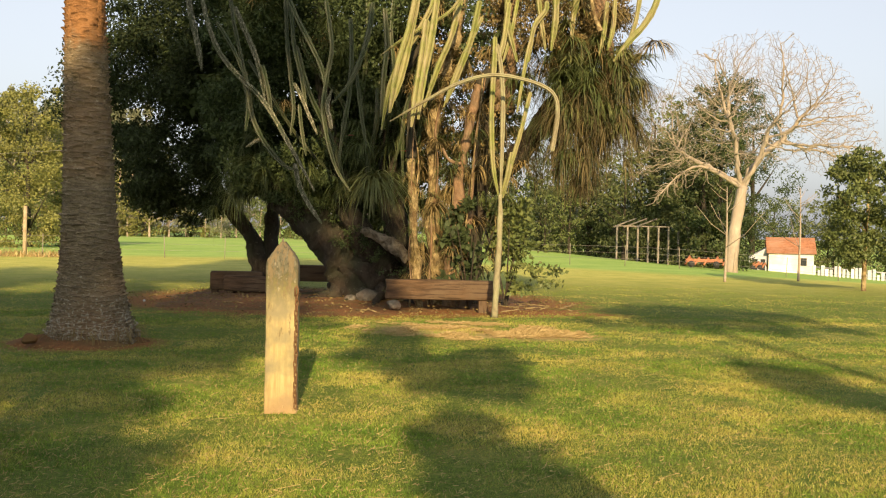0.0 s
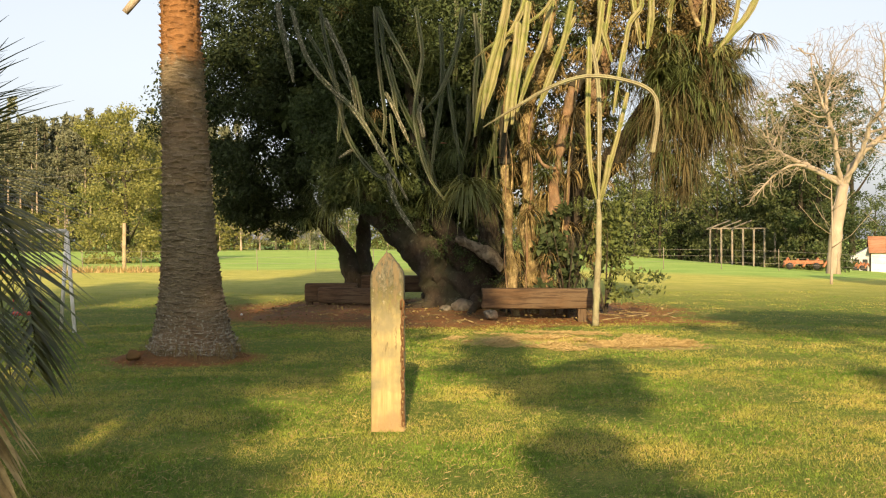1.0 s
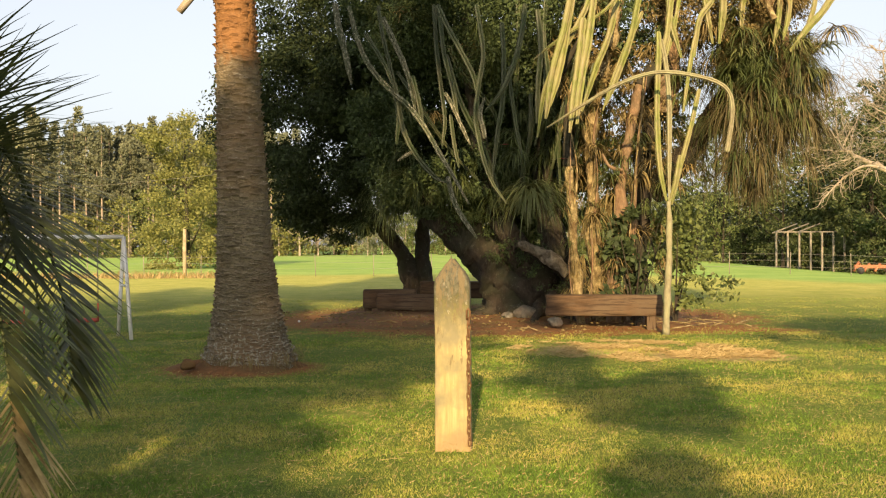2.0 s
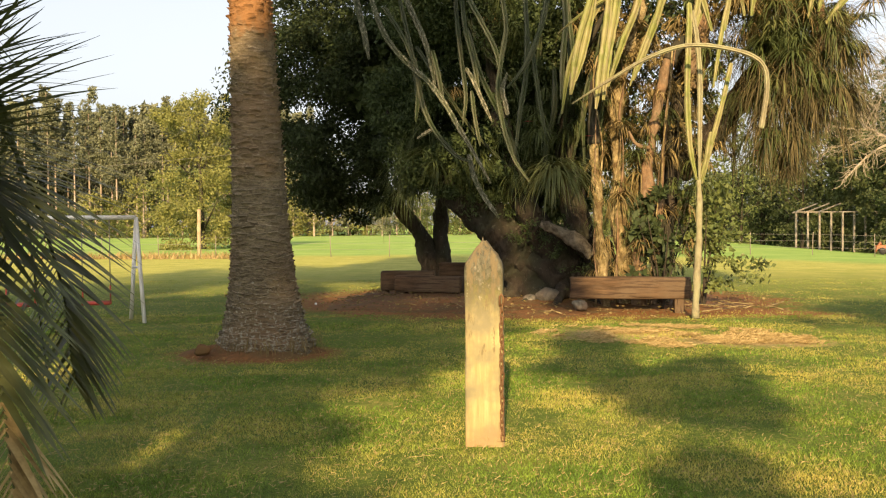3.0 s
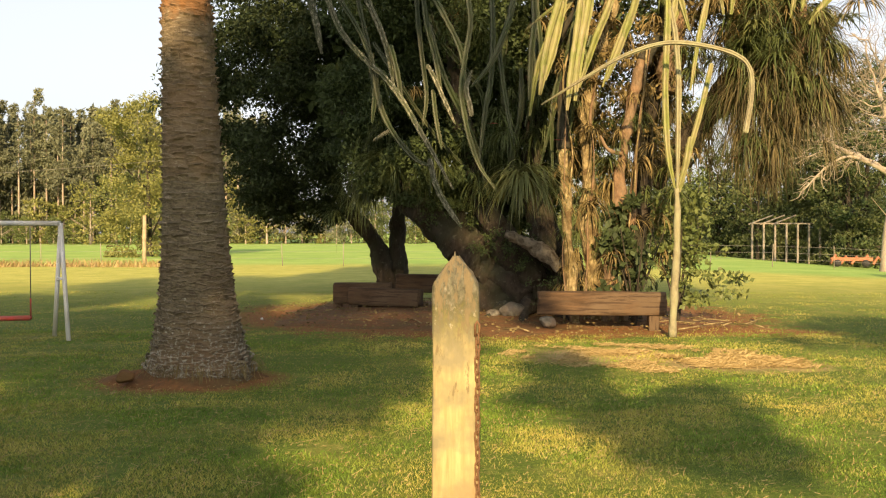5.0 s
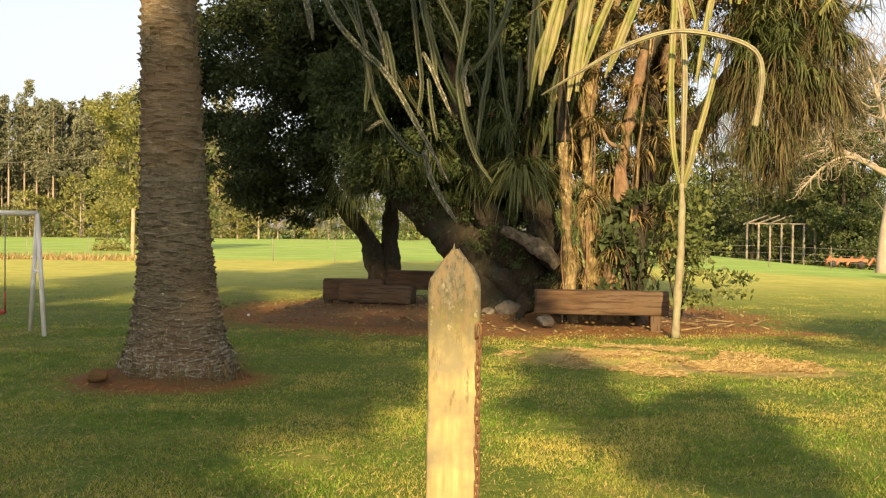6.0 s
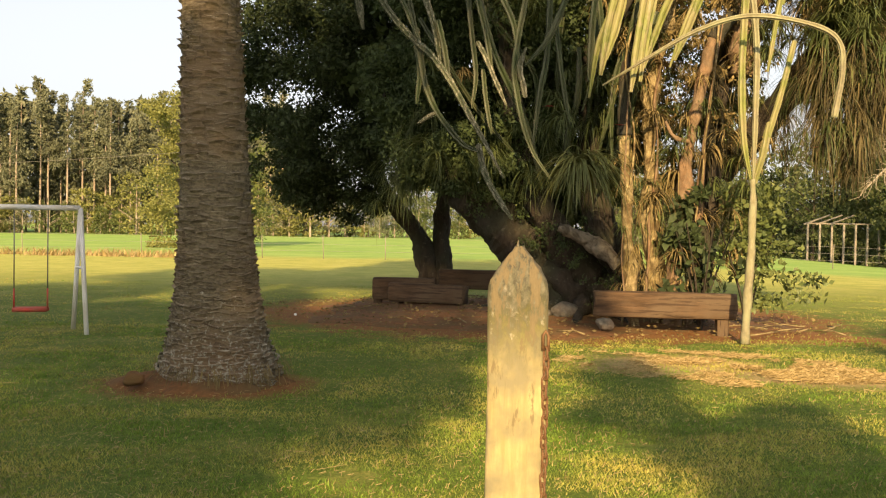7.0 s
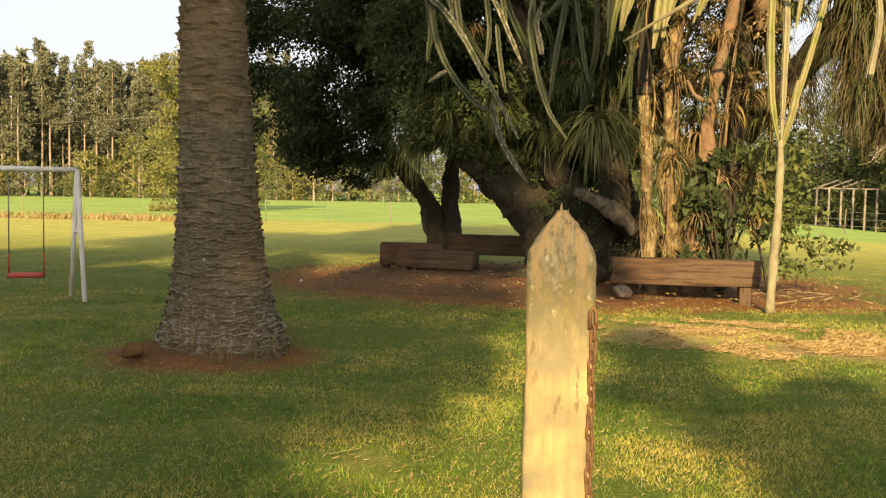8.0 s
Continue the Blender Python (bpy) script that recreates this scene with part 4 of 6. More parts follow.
col(M_CACT_SHADE, 0.042, 0.040, (-1.14, 17.30, 3.53), (-1.25, 17.30, 4.18), (-1.40, 17.30, 4.82), (-1.46, 17.30, 5.36), (-1.50, 17.30, 5.68))
col(M_CACT_SHADE, 0.036, 0.034, (-1.17, 17.50, 2.85), (-1.26, 17.50, 3.34), (-1.31, 17.50, 3.78))
col(M_CACT_SHADE, 0.045, 0.040, (-0.57, 17.30, 2.68), (-0.48, 17.30, 3.43), (-0.39, 17.30, 3.96), (-0.36, 17.30, 4.71), (-0.39, 17.30, 5.35))
col(M_CACT_SHADE, 0.036, 0.034, (-0.05, 17.30, 3.00), (-0.14, 17.30, 3.48), (-0.22, 17.30, 4.02), (-0.27, 17.30, 4.44))
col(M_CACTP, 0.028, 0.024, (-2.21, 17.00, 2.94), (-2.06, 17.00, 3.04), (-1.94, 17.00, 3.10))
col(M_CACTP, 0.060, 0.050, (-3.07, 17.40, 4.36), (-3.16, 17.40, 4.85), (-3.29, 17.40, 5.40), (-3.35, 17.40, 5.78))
col(M_CACT_SHADE, 0.050, 0.045, (0.20, 17.20, 3.58), (0.23, 17.20, 4.27), (0.28, 17.20, 4.90), (0.23, 17.20, 5.53))
col(M_CACT_SHADE, 0.042, 0.040, (-2.27, 17.40, 3.27), (-2.23, 17.40, 3.76), (-2.29, 17.40, 4.14))
col(M_CACT_SHADE, 0.040, 0.036, (-1.47, 17.60, 3.24), (-1.42, 17.60, 3.73), (-1.49, 17.60, 4.34), (-1.56, 17.60, 5.00), (-1.60, 17.60, 5.76))

# more stems of the cactus further back, fanning out from the fork
for k in range(16):
    u = crng.uniform(-1, 1)
    x0, y0 = 0.1 + u * 0.9, crng.uniform(18.2, 20.5)
    z0 = crng.uniform(1.7, 3.4)
    h = crng.uniform(2.2, 4.4)
    x1 = min(1.3, x0 + u * crng.uniform(0.6, 2.6))
    bend = crng.uniform(-0.3, 0.3)
    y1 = y0 - crng.uniform(0.0, 1.0)
    # a few stems far enough right take the sunlit green
    m = M_CACT_SUN if x0 + x1 > 2.2 and crng.random() < 0.2 else M_CACT_SHADE
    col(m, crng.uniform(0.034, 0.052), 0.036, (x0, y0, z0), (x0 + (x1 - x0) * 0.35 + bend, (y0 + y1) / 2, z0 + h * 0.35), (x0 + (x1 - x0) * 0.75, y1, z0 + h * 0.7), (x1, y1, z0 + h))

# root burl
g = Geo()
bm = bmesh.new()
bmesh.ops.create_icosphere(bm, subdivisions=5, radius=1.0)
for v in bm.verts:
    n0 = noise.noise(v.co * 1.6) * 0.35 + noise.noise(v.co * 4.5) * 0.16 + noise.noise(Vector((v.co.x * 11, v.co.y * 11, v.co.z * 4))) * 0.10 - 0.16 * max(0.0, 0.3 - abs(noise.noise(Vector((v.co.x * 5, v.co.y * 5, v.co.z * 1.6)))))
    v.co = Vector((v.co.x * 1.08, v.co.y * 0.80, v.co.z * 1.05)) * (1 + n0 * 1.9) * 0.85
me = bpy.data.meshes.new("root_burl")
bm.to_mesh(me)
bm.free()
me.polygons.foreach_set("use_smooth", [True] * len(me.polygons))
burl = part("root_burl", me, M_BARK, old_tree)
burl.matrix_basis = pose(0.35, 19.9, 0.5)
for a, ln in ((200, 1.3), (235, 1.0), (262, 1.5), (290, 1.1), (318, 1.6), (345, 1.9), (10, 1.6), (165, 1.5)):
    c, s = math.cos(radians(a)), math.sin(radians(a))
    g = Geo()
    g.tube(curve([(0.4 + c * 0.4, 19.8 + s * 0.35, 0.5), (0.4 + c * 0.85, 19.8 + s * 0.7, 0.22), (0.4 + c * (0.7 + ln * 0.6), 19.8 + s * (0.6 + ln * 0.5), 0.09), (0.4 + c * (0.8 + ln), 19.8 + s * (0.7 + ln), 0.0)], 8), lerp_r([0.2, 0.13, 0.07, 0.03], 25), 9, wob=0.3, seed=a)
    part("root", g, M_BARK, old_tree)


def cloud(rng, centre, radii, n, shell=0.5, clumps=40, cr=0.25):
    """Leaf places in clumps through an uneven ellipsoid."""
    c, r = np.array(centre), np.array(radii)
    d = rng.normal(size=(clumps, 3))
    d /= np.linalg.norm(d, axis=1)[:, None]
    cc = c + d * r * (shell + (1 - shell) * rng.uniform(0, 1, clumps) ** 0.5)[:, None]
    k = rng.integers(0, clumps, n)
    q = rng.normal(size=(n, 3))
    q /= np.linalg.norm(q, axis=1)[:, None]
    q *= rng.uniform(0, 1, n)[:, None] ** 0.5
    s = cr * rng.uniform(0.6, 1.4, clumps)[k][:, None] * r.mean()
    return cc[k] + q * s * np.array([1.15, 1.15, 0.75])


def foliage(parent, rng, blobs, size, material, name="crown", **kw):
    pts = np.concatenate([cloud(rng, *b) for b in blobs])
    return part(name, leaf_mesh(name, pts, size, rng, **kw), material, parent)


nrng = np.random.default_rng(5)
foliage(old_tree, nrng, [((-0.8, 20.0, 6.6), (3.8, 2.2, 2.4), 70000, 0.1, 130, 0.20), ((2.6, 19.8, 6.9), (2.0, 1.6, 1.9), 9000, 0.3, 45, 0.2),
                         ((-1.0, 20.9, 4.0), (2.6, 0.9, 2.0), 36000, 0.1, 130, 0.22), ((-2.6, 19.9, 3.5), (1.0, 0.8, 1.3), 15000, 0.1, 50, 0.3),
                         ((-1.4, 19.3, 2.6), (1.2, 0.6, 0.7), 6000, 0.1, 30, 0.3), ((1.7, 20.3, 4.0), (1.3, 0.6, 2.0), 10000, 0.1, 50, 0.25), ((0.0, 19.9, 3.9), (1.6, 0.6, 1.7), 22000, 0.1, 80, 0.25)], 0.085, M_LEAFD, droop=0.5)
foliage(old_tree, nrng, [((2.7, 19.9, 3.7), (0.8, 0.5, 1.3), 6000, 0.1, 50, 0.25)], 0.085, M_LEAF, "side_foliage", droop=0.5)
# coarse dark leaves added as backing, to block sky showing through the crown
foliage(old_tree, nrng, [((-1.6, 22.2, 5.0), (3.4, 0.8, 3.0), 7000, 0.1, 90, 0.25)], 0.26, M_LEAFD, "back_foliage")
# more added backing, darkening the gaps between the lower limbs
foliage(old_tree, nrng, [((0.2, 21.4, 2.3), (1.7, 0.5, 0.9), 5000, 0.1, 50, 0.25)], 0.16, M_LEAFD, "low_foliage", droop=0.5)
foliage(old_tree, nrng, [((2.0, 18.9, 4.6), (1.4, 0.7, 1.6), 7000, 0.1, 60, 0.2), ((4.4, 18.4, 4.7), (0.9, 0.6, 1.2), 14000, 0.1, 60, 0.25), ((3.8, 18.7, 5.9), (1.6, 0.8, 0.7), 12000, 0.1, 50, 0.3)], 0.07, M_DRY, "dry_foliage", droop=0.6)

foliage(old_tree, nrng, [((0.1, 19.0, 1.25), (0.9, 0.3, 0.45), 1100, 0.1, 24, 0.2), ((-1.2, 19.4, 1.95), (0.9, 0.3, 0.35), 1600, 0.1, 30, 0.3), ((0.8, 18.9, 0.55), (0.5, 0.3, 0.5), 500, 0.1, 24, 0.3)], 0.06, M_LEAFD, "creeper", droop=0.8)

# leafy dark tree behind, hanging low
shade_tree = thing("shade_tree", (0, 0, 0), "dense dark-leaved tree with low hanging branches", "tree")
foliage(shade_tree, nrng, [((-5.0, 23.2, 4.6), (2.2, 2.4, 3.0), 50000, 0.25, 170, 0.17), ((-4.2, 23.0, 2.6), (1.6, 1.4, 1.0), 15000, 0.3, 60, 0.2),
                           ((-3.4, 22.6, 7.0), (3.4, 2.6, 2.4), 26000, 0.3, 90, 0.2), ((-4.4, 24.8, 4.9), (2.3, 0.8, 3.2), 19000, 0.1, 110, 0.25), ((-3.9, 24.9, 5.4), (1.9, 0.5, 1.8), 8000, 0.0, 80, 0.25)], 0.095, M_LEAFD, droop=0.5)
owner["limb"] = shade_tree
limb(M_BARK, 0.220, 0.130, (-2.44, 24.00, -0.05), (-2.46, 24.00, 0.60), (-2.46, 24.00, 1.16), (-2.44, 24.00, 1.61), (-2.39, 23.80, 2.21), (-2.34, 23.40, 3.60))
limb(M_BARK, 0.200, 0.080, (-2.66, 23.92, -0.05), (-2.74, 23.90, 0.76), (-2.93, 23.90, 1.32), (-3.22, 23.85, 1.64), (-3.45, 23.80, 1.98), (-3.83, 23.60, 2.68), (-4.25, 23.30, 3.48))


# air plants and hanging leaves
def rosette(x, y, z, r, n, droop, material, seed, label, width=0.022, up=0.5):
    rng = random.Random(seed)
    g = Geo()
    for k in range(n):
        a = rng.uniform(0, 2 * math.pi)
        d = Vector((math.cos(a), math.sin(a), rng.uniform(-0.3, 1.0) * up + 0.2))
        g.blade((rng.uniform(-0.08, 0.08), rng.uniform(-0.08, 0.08), rng.uniform(-0.06, 0.06)), d, r * rng.uniform(0.6, 1.15), width * rng.uniform(0.7, 1.2), droop * rng.uniform(0.7, 1.3), 6)
    ob = part("air_plant", g.mesh("air_plant", False), material)
    ob.matrix_basis = pose(x, y, z)
    return tagged(ob, label, "air plant", "air plants in the tree")


def curtain(x, y, z, w, d, length, n, material, seed, label, width=0.015):
    """Hanging leaves in separate tufts."""
    rng = random.Random(seed)
    t = thing("hanging_plant", (x, y, z), label, "air plant", "hanging plants in the tree")
    count = max(8, n // 40)
    for k in range(count):
        a, q = rng.uniform(0, 2 * math.pi), rng.random() ** 0.5
        cx, cy, cz = math.cos(a) * q * w, math.sin(a) * q * d, rng.uniform(-0.45, 0.5) * length
        g = Geo()
        for i in range(n // count):
            g.blade((cx + rng.gauss(0, 0.03), cy + rng.gauss(0, 0.03), cz + rng.gauss(0, 0.04)), (cx / w * 0.5 + rng.uniform(-0.6, 0.6), rng.uniform(-0.7, 0.4), rng.uniform(-0.6, 0.6)), length * rng.uniform(0.2, 0.75), width * rng.uniform(0.6, 1.4), rng.uniform(1.6, 3.0), 5)
        part("tuft", g.mesh("tuft", False), material, t)
    return t


GREEN_R, DRY_R, HANG = "green strap-leaved air plant drooping from the tree", "dry straw-coloured air plant on a trunk", "curtain of long hanging leaves under a limb"
rosette(3.80, 17.70, 4.84, 0.5, 90, 1.6, M_ROS, 1, GREEN_R, 0.032, 0.9)
rosette(4.17, 17.60, 4.62, 0.5, 90, 1.8, M_STRAP, 2, GREEN_R)
rosette(4.76, 17.60, 4.96, 0.45, 90, 2.0, M_ROS, 3, GREEN_R, 0.032, 0.9)
rosette(4.93, 17.70, 4.50, 0.45, 80, 2.2, M_ROS, 4, GREEN_R, 0.032, 0.9)
rosette(3.34, 17.90, 5.30, 0.45, 70, 2.0, M_DRY, 5, DRY_R)
rosette(4.37, 17.80, 5.26, 0.5, 80, 1.8, M_STRAP, 6, GREEN_R)
rosette(3.72, 17.90, 5.58, 0.45, 70, 1.8, M_ROS, 7, GREEN_R, 0.032, 0.9)
rosette(4.73, 17.60, 3.94, 0.45, 70, 2.4, M_STRAP, 8, GREEN_R)
rosette(2.88, 18.00, 4.16, 0.45, 70, 2.0, M_STRAP, 9, GREEN_R)
rosette(1.79, 18.20, 4.81, 0.5, 70, 2.2, M_DRY, 10, DRY_R)
rosette(1.12, 18.00, 4.54, 0.5, 70, 2.2, M_STRAP, 11, GREEN_R)
rosette(0.12, 17.20, 2.43, 1.05, 240, 2.0, M_ROS, 12, GREEN_R, 0.032, 0.9)
rosette(-0.15, 17.90, 3.19, 0.6, 60, 2.2, M_STRAP, 13, GREEN_R)
rosette(-2.03, 18.60, 2.65, 0.6, 60, 2.8, M_STRAP, 14, GREEN_R)
rosette(-1.20, 18.50, 2.67, 0.6, 60, 2.8, M_STRAP, 15, GREEN_R)
rosette(1.28, 18.10, 2.04, 0.6, 60, 2.5, M_DRY, 16, DRY_R)
rosette(1.27, 18.20, 3.26, 0.5, 60, 2.0, M_DRY, 17, DRY_R)
rosette(1.64, 18.40, 2.40, 0.6, 60, 2.5, M_DRY, 18, DRY_R)
rosette(2.15, 18.50, 2.75, 0.6, 70, 2.6, M_DRY, 19, DRY_R)
rosette(1.37, 18.30, 4.04, 0.5, 60, 1.6, M_DRY, 20, DRY_R)
rosette(2.02, 18.50, 3.53, 0.6, 70, 2.4, M_STRAP, 21, GREEN_R)
rosette(3.02, 18.20, 4.63, 0.6, 60, 1.5, M_STRAP, 22, GREEN_R)
rosette(3.72, 17.80, 4.59, 0.7, 90, 1.3, M_STRAP, 23, GREEN_R)
rosette(4.12, 17.60, 4.35, 0.7, 80, 1.5, M_STRAP, 24, GREEN_R)
rosette(3.30, 18.00, 5.37, 0.7, 70, 1.5, M_DRY, 25, DRY_R)
rosette(4.40, 17.90, 5.06, 0.7, 80, 1.6, M_DRY, 26, DRY_R)
rosette(4.85, 17.90, 4.86, 0.6, 80, 1.6, M_DRY, 27, DRY_R)
rosette(4.75, 18.00, 5.64, 0.6, 60, 1.4, M_DRY, 28, DRY_R)
rosette(2.38, 18.50, 5.11, 0.6, 60, 1.6, M_DRY, 29, DRY_R)
rosette(1.59, 18.50, 5.08, 0.5, 60, 1.4, M_DRY, 30, DRY_R)
rosette(1.04, 18.30, 1.05, 0.4, 40, 1.8, M_DRY, 31, DRY_R)
rosette(1.62, 18.00, 1.18, 0.5, 60, 1.8, M_DRY, 32, DRY_R)
rosette(0.39, 18.60, 4.05, 0.6, 50, 2, M_STRAP, 33, GREEN_R)
rosette(-0.53, 18.80, 4.95, 0.6, 50, 2, M_STRAP, 34, GREEN_R)
curtain(4.39, 18.20, 3.56, 0.85, 0.7, 1.5, 2200, M_DRY_SHADE, 35, HANG)
curtain(3.99, 18.40, 3.46, 0.7, 0.6, 1.3, 1000, M_STRAP, 36, HANG)
curtain(4.81, 18.10, 4.01, 0.6, 0.5, 1.2, 1100, M_DRY_SHADE, 37, HANG)
curtain(4.44, 18.00, 4.42, 0.8, 0.6, 1.2, 1000, M_STRAP, 38, HANG)
curtain(4.21, 18.30, 2.79, 0.5, 0.5, 0.8, 600, M_DRY_SHADE, 39, HANG)
curtain(4.39, 18.30, 4.80, 1.0, 0.8, 1.0, 600, M_DRY_SHADE, 40, HANG)
curtain(3.07, 19.00, 3.15, 0.5, 0.5, 1.0, 260, M_DRY_SHADE, 41, HANG)
curtain(-2.55, 20.20, 2.50, 0.5, 0.5, 1.3, 380, M_STRAP, 42, HANG)
curtain(-3.15, 21.00, 2.41, 0.4, 0.4, 1.2, 200, M_STRAP, 43, HANG)
curtain(-0.73, 19.20, 2.72, 0.9, 0.5, 1.2, 420, M_STRAP, 44, HANG)
curtain(-1.79, 19.60, 2.96, 0.8, 0.5, 1.3, 360, M_STRAP, 45, HANG)
curtain(0.53, 19.20, 3.33, 0.6, 0.4, 1.3, 260, M_STRAP, 46, HANG)
curtain(2.27, 19.20, 3.38, 0.6, 0.5, 1.6, 420, M_DRY_SHADE, 47, HANG)
curtain(1.46, 18.70, 1.39, 0.5, 0.35, 0.9, 300, M_DRY_SHADE, 48, HANG)
curtain(3.47, 18.80, 4.52, 0.7, 0.6, 1.3, 380, M_DRY_SHADE, 49, HANG)
arng = random.Random(55)
for k in range(90):
    hot = arng.random() < 0.7
    x, z = (arng.uniform(0.8, 3.2), arng.uniform(0.7, 6.2)) if hot else (arng.uniform(-2.8, 0.7), arng.uniform(2.2, 6.2))
    y = arng.uniform(18.15, 19.3)
    dry = arng.random() < (0.65 if hot else 0.15)
    rosette(x, y, z, arng.uniform(0.3, 0.6), 46, arng.uniform(1.2, 2.8), M_DRY if dry else M_STRAP, 200 + k, DRY_R if dry else GREEN_R, 0.02)
# thin aerial roots down the pale trunks
for x0, x1, y, r in ((1.36, 1.2, 18.5, 0.17), (1.62, 2.1, 18.2, 0.15), (0.95, 0.83, 18.0, 0.11)):
    for k in range(2):
        a = math.pi + arng.uniform(0.15, math.pi - 0.15)
        pts = []
        for i in range(9):
            f = i / 8
            a += arng.uniform(-0.7, 0.7)
            pts.append((x0 + (x1 - x0) * f + math.cos(a) * r + arng.uniform(-0.04, 0.04), y + math.sin(a) * r, -0.02 + 4.6 * f))
        g = Geo()
        g.tube(curve(pts, 3), [arng.uniform(0.008, 0.022)] * 25, 5, wob=0.2, seed=k)
        part("aerial_root", g, M_BROWN if k % 2 else M_PALE, old_tree)
# small dry tufts clinging to the pale trunks
for x0, x1, y in ((0.95, 0.83, 17.95), (1.36, 1.2, 18.35), (1.62, 1.95, 18.1), (1.4, 1.6, 18.4)):
    for k in range(26):
        f = arng.random()
        rosette(x0 + (x1 - x0) * f + arng.uniform(-0.14, 0.14), y + arng.uniform(-0.05, 0.15), 0.5 + 4.2 * f, arng.uniform(0.12, 0.34), 24, arng.uniform(1.5, 3.0), M_STRAP if k % 3 == 0 else M_DRY, 400 + k + int(x0 * 100), GREEN_R if k % 3 == 0 else DRY_R, 0.016)
# half of these use the lighter rosette colour for the sunlit crown top
for k in range(44):
    a, q = arng.uniform(0, 6.28), arng.random() ** 0.5
    rosette(4.4 + math.cos(a) * q * 1.05, arng.uniform(17.5, 18.9), 5.0 + math.sin(a) * q * 1.5, arng.uniform(0.4, 0.8), 60, arng.uniform(1.0, 2.2), (M_DRY, M_ROS, M_STRAP, M_ROS)[k % 4], 300 + k, GREEN_R if k % 4 else DRY_R, 0.024)
for x, y, z in ((-0.36, 17.20, 3.22), (0.65, 17.20, 2.96), (3.52, 17.80, 2.72)):
    g = Geo()
    for k in range(14):
        a = arng.uniform(0, 6.28)
        g.blade((0, 0, 0), (math.cos(a), math.sin(a), 0.4), 0.1, 0.02, 0.5, 3)
    fl = part("red_bract", g.mesh("red_bract", False), M_BRACT)
    fl.matrix_basis = pose(x, y, z)
    tagged(fl, "small red flowering air plant bract", "flower", "red bracts in the tree")


# leafy shrub beside the bench
def shrub(x, y, blobs, size, material, label, seed, stems=7, h=1.6):
    t = thing("shrub", (x, y, 0), label, "shrub")
    rng = np.random.default_rng(seed)
    foliage(t, rng, blobs, size, material, "leaves", aspect=0.6)
    for k in range(stems):
        a = rng.uniform(0, 6.28)
        g = Geo()
        g.tube(curve([(0, 0, -0.05), (0.15 * math.cos(a), 0.15 * math.sin(a), h * 0.4), (0.5 * math.cos(a), 0.4 * math.sin(a), h)], 5), lerp_r([0.025, 0.008], 11), 6)
        part("stem", g, M_BARK, t)


shrub(1.95, 17.9, [((-0.15, 0, 1.55), (0.35, 0.3, 0.6), 300, 0.1, 14, 0.4), ((0.1, 0.1, 0.8), (0.6, 0.4, 0.5), 260, 0.1, 16, 0.4)], 0.16, M_LEAFD, "broad-leaved green shrub under the tree", 31)
shrub(2.75, 18.4, [((0.0, 0.2, 1.6), (0.7, 0.5, 0.7), 1100, 0.1, 40, 0.25), ((0.35, 0.0, 0.8), (0.75, 0.5, 0.6), 800, 0.1, 34, 0.25)], 0.10, M_LEAF, "airy small-leaved green shrub under the tree", 33)


# ---- trees in the distance ----
def leafy_tree(name, at, h, r, seed, material, bark, label, category="tree", n=5000, leaf=0.3, low=0.25, group="", clumps=60, tr=0.02, flat=1.0):
    t = thing(name, at, label, category, group)
    rng = np.random.default_rng(seed)
    prng = random.Random(seed)
    blobs = []
    k = 5
    for i in range(k):
        f = i / (k - 1)
        z = h * (low + (0.9 - low) * f)
        rr = r * (0.55 + 0.45 * math.sin(math.pi * (0.25 + 0.65 * f))) * prng.uniform(0.8, 1.1)
        blobs.append(((prng.uniform(-0.25, 0.25) * r, prng.uniform(-0.25, 0.25) * r, z), (rr, rr, h * (1 - low) / k * 0.9 * flat), n // k, 0.35, clumps // k + 3, 0.28))
    foliage(t, rng, blobs, leaf, material)
    g = Geo()
    lean = prng.uniform(-0.03, 0.03) * h
    g.tube(curve([(0, 0, -0.3), (lean * 0.3, 0, h * 0.3), (lean, 0, h * 0.85)], 6), lerp_r([h * tr, h * tr * 0.3], 13), 8, wob=0.1)
    part("trunk", g, bark, t)
    for i in range(5):
        z0 = h * prng.uniform(low * 0.8, 0.6)
        a = prng.uniform(0, 6.28)
        g = Geo()
        g.tube([(lean * z0 / h, 0, z0), (math.cos(a) * r * 0.4, math.sin(a) * r * 0.4, z0 + h * 0.12), (math.cos(a) * r * 0.75, math.sin(a) * r * 0.75, z0 + h * 0.22)], [h * tr * 0.4, h * tr * 0.25, h * tr * 0.1], 6)
        part("limb", g, bark, t)
    return t


def tall_gum(seed, h, n=520, leaf=0.32, low=0.50):
    """A plantation gum: a long bare stem and a narrow feathery crown."""
    t = thing("eucalyptus", (0, 0, 0), "tall slender plantation gum tree with a narrow crown", "tree", "gum trees of the plantation")
    rng = np.random.default_rng(seed)
    prng = random.Random(seed)
    blobs = []
    for i in range(5):
        f = i / 4
        blobs.append(((prng.uniform(-0.6, 0.6), prng.uniform(-0.6, 0.6), h * (low + (0.96 - low) * f)), (2.1 * (1.05 - 0.76 * f), 2.1 * (1.05 - 0.76 * f), h * (0.96 - low) * 0.16), n * 7 // 5, 0.0, 36, 0.27))
    foliage(t, rng, blobs, leaf, M_LEAFO, droop=0.6)
    g = Geo()
    g.tube(curve([(0, 0, -0.5), (prng.uniform(-0.2, 0.2), 0, h * 0.5), (0, 0, h * 0.97)], 5), lerp_r([0.19, 0.04], 11), 6)
    part("trunk", g, M_EUCB, t)
    return t


def far_place(bearing, dist):
    b = radians(bearing)
    x, y = math.sin(b) * dist, math.cos(b) * dist
    return x, y, ground_z(x, y)


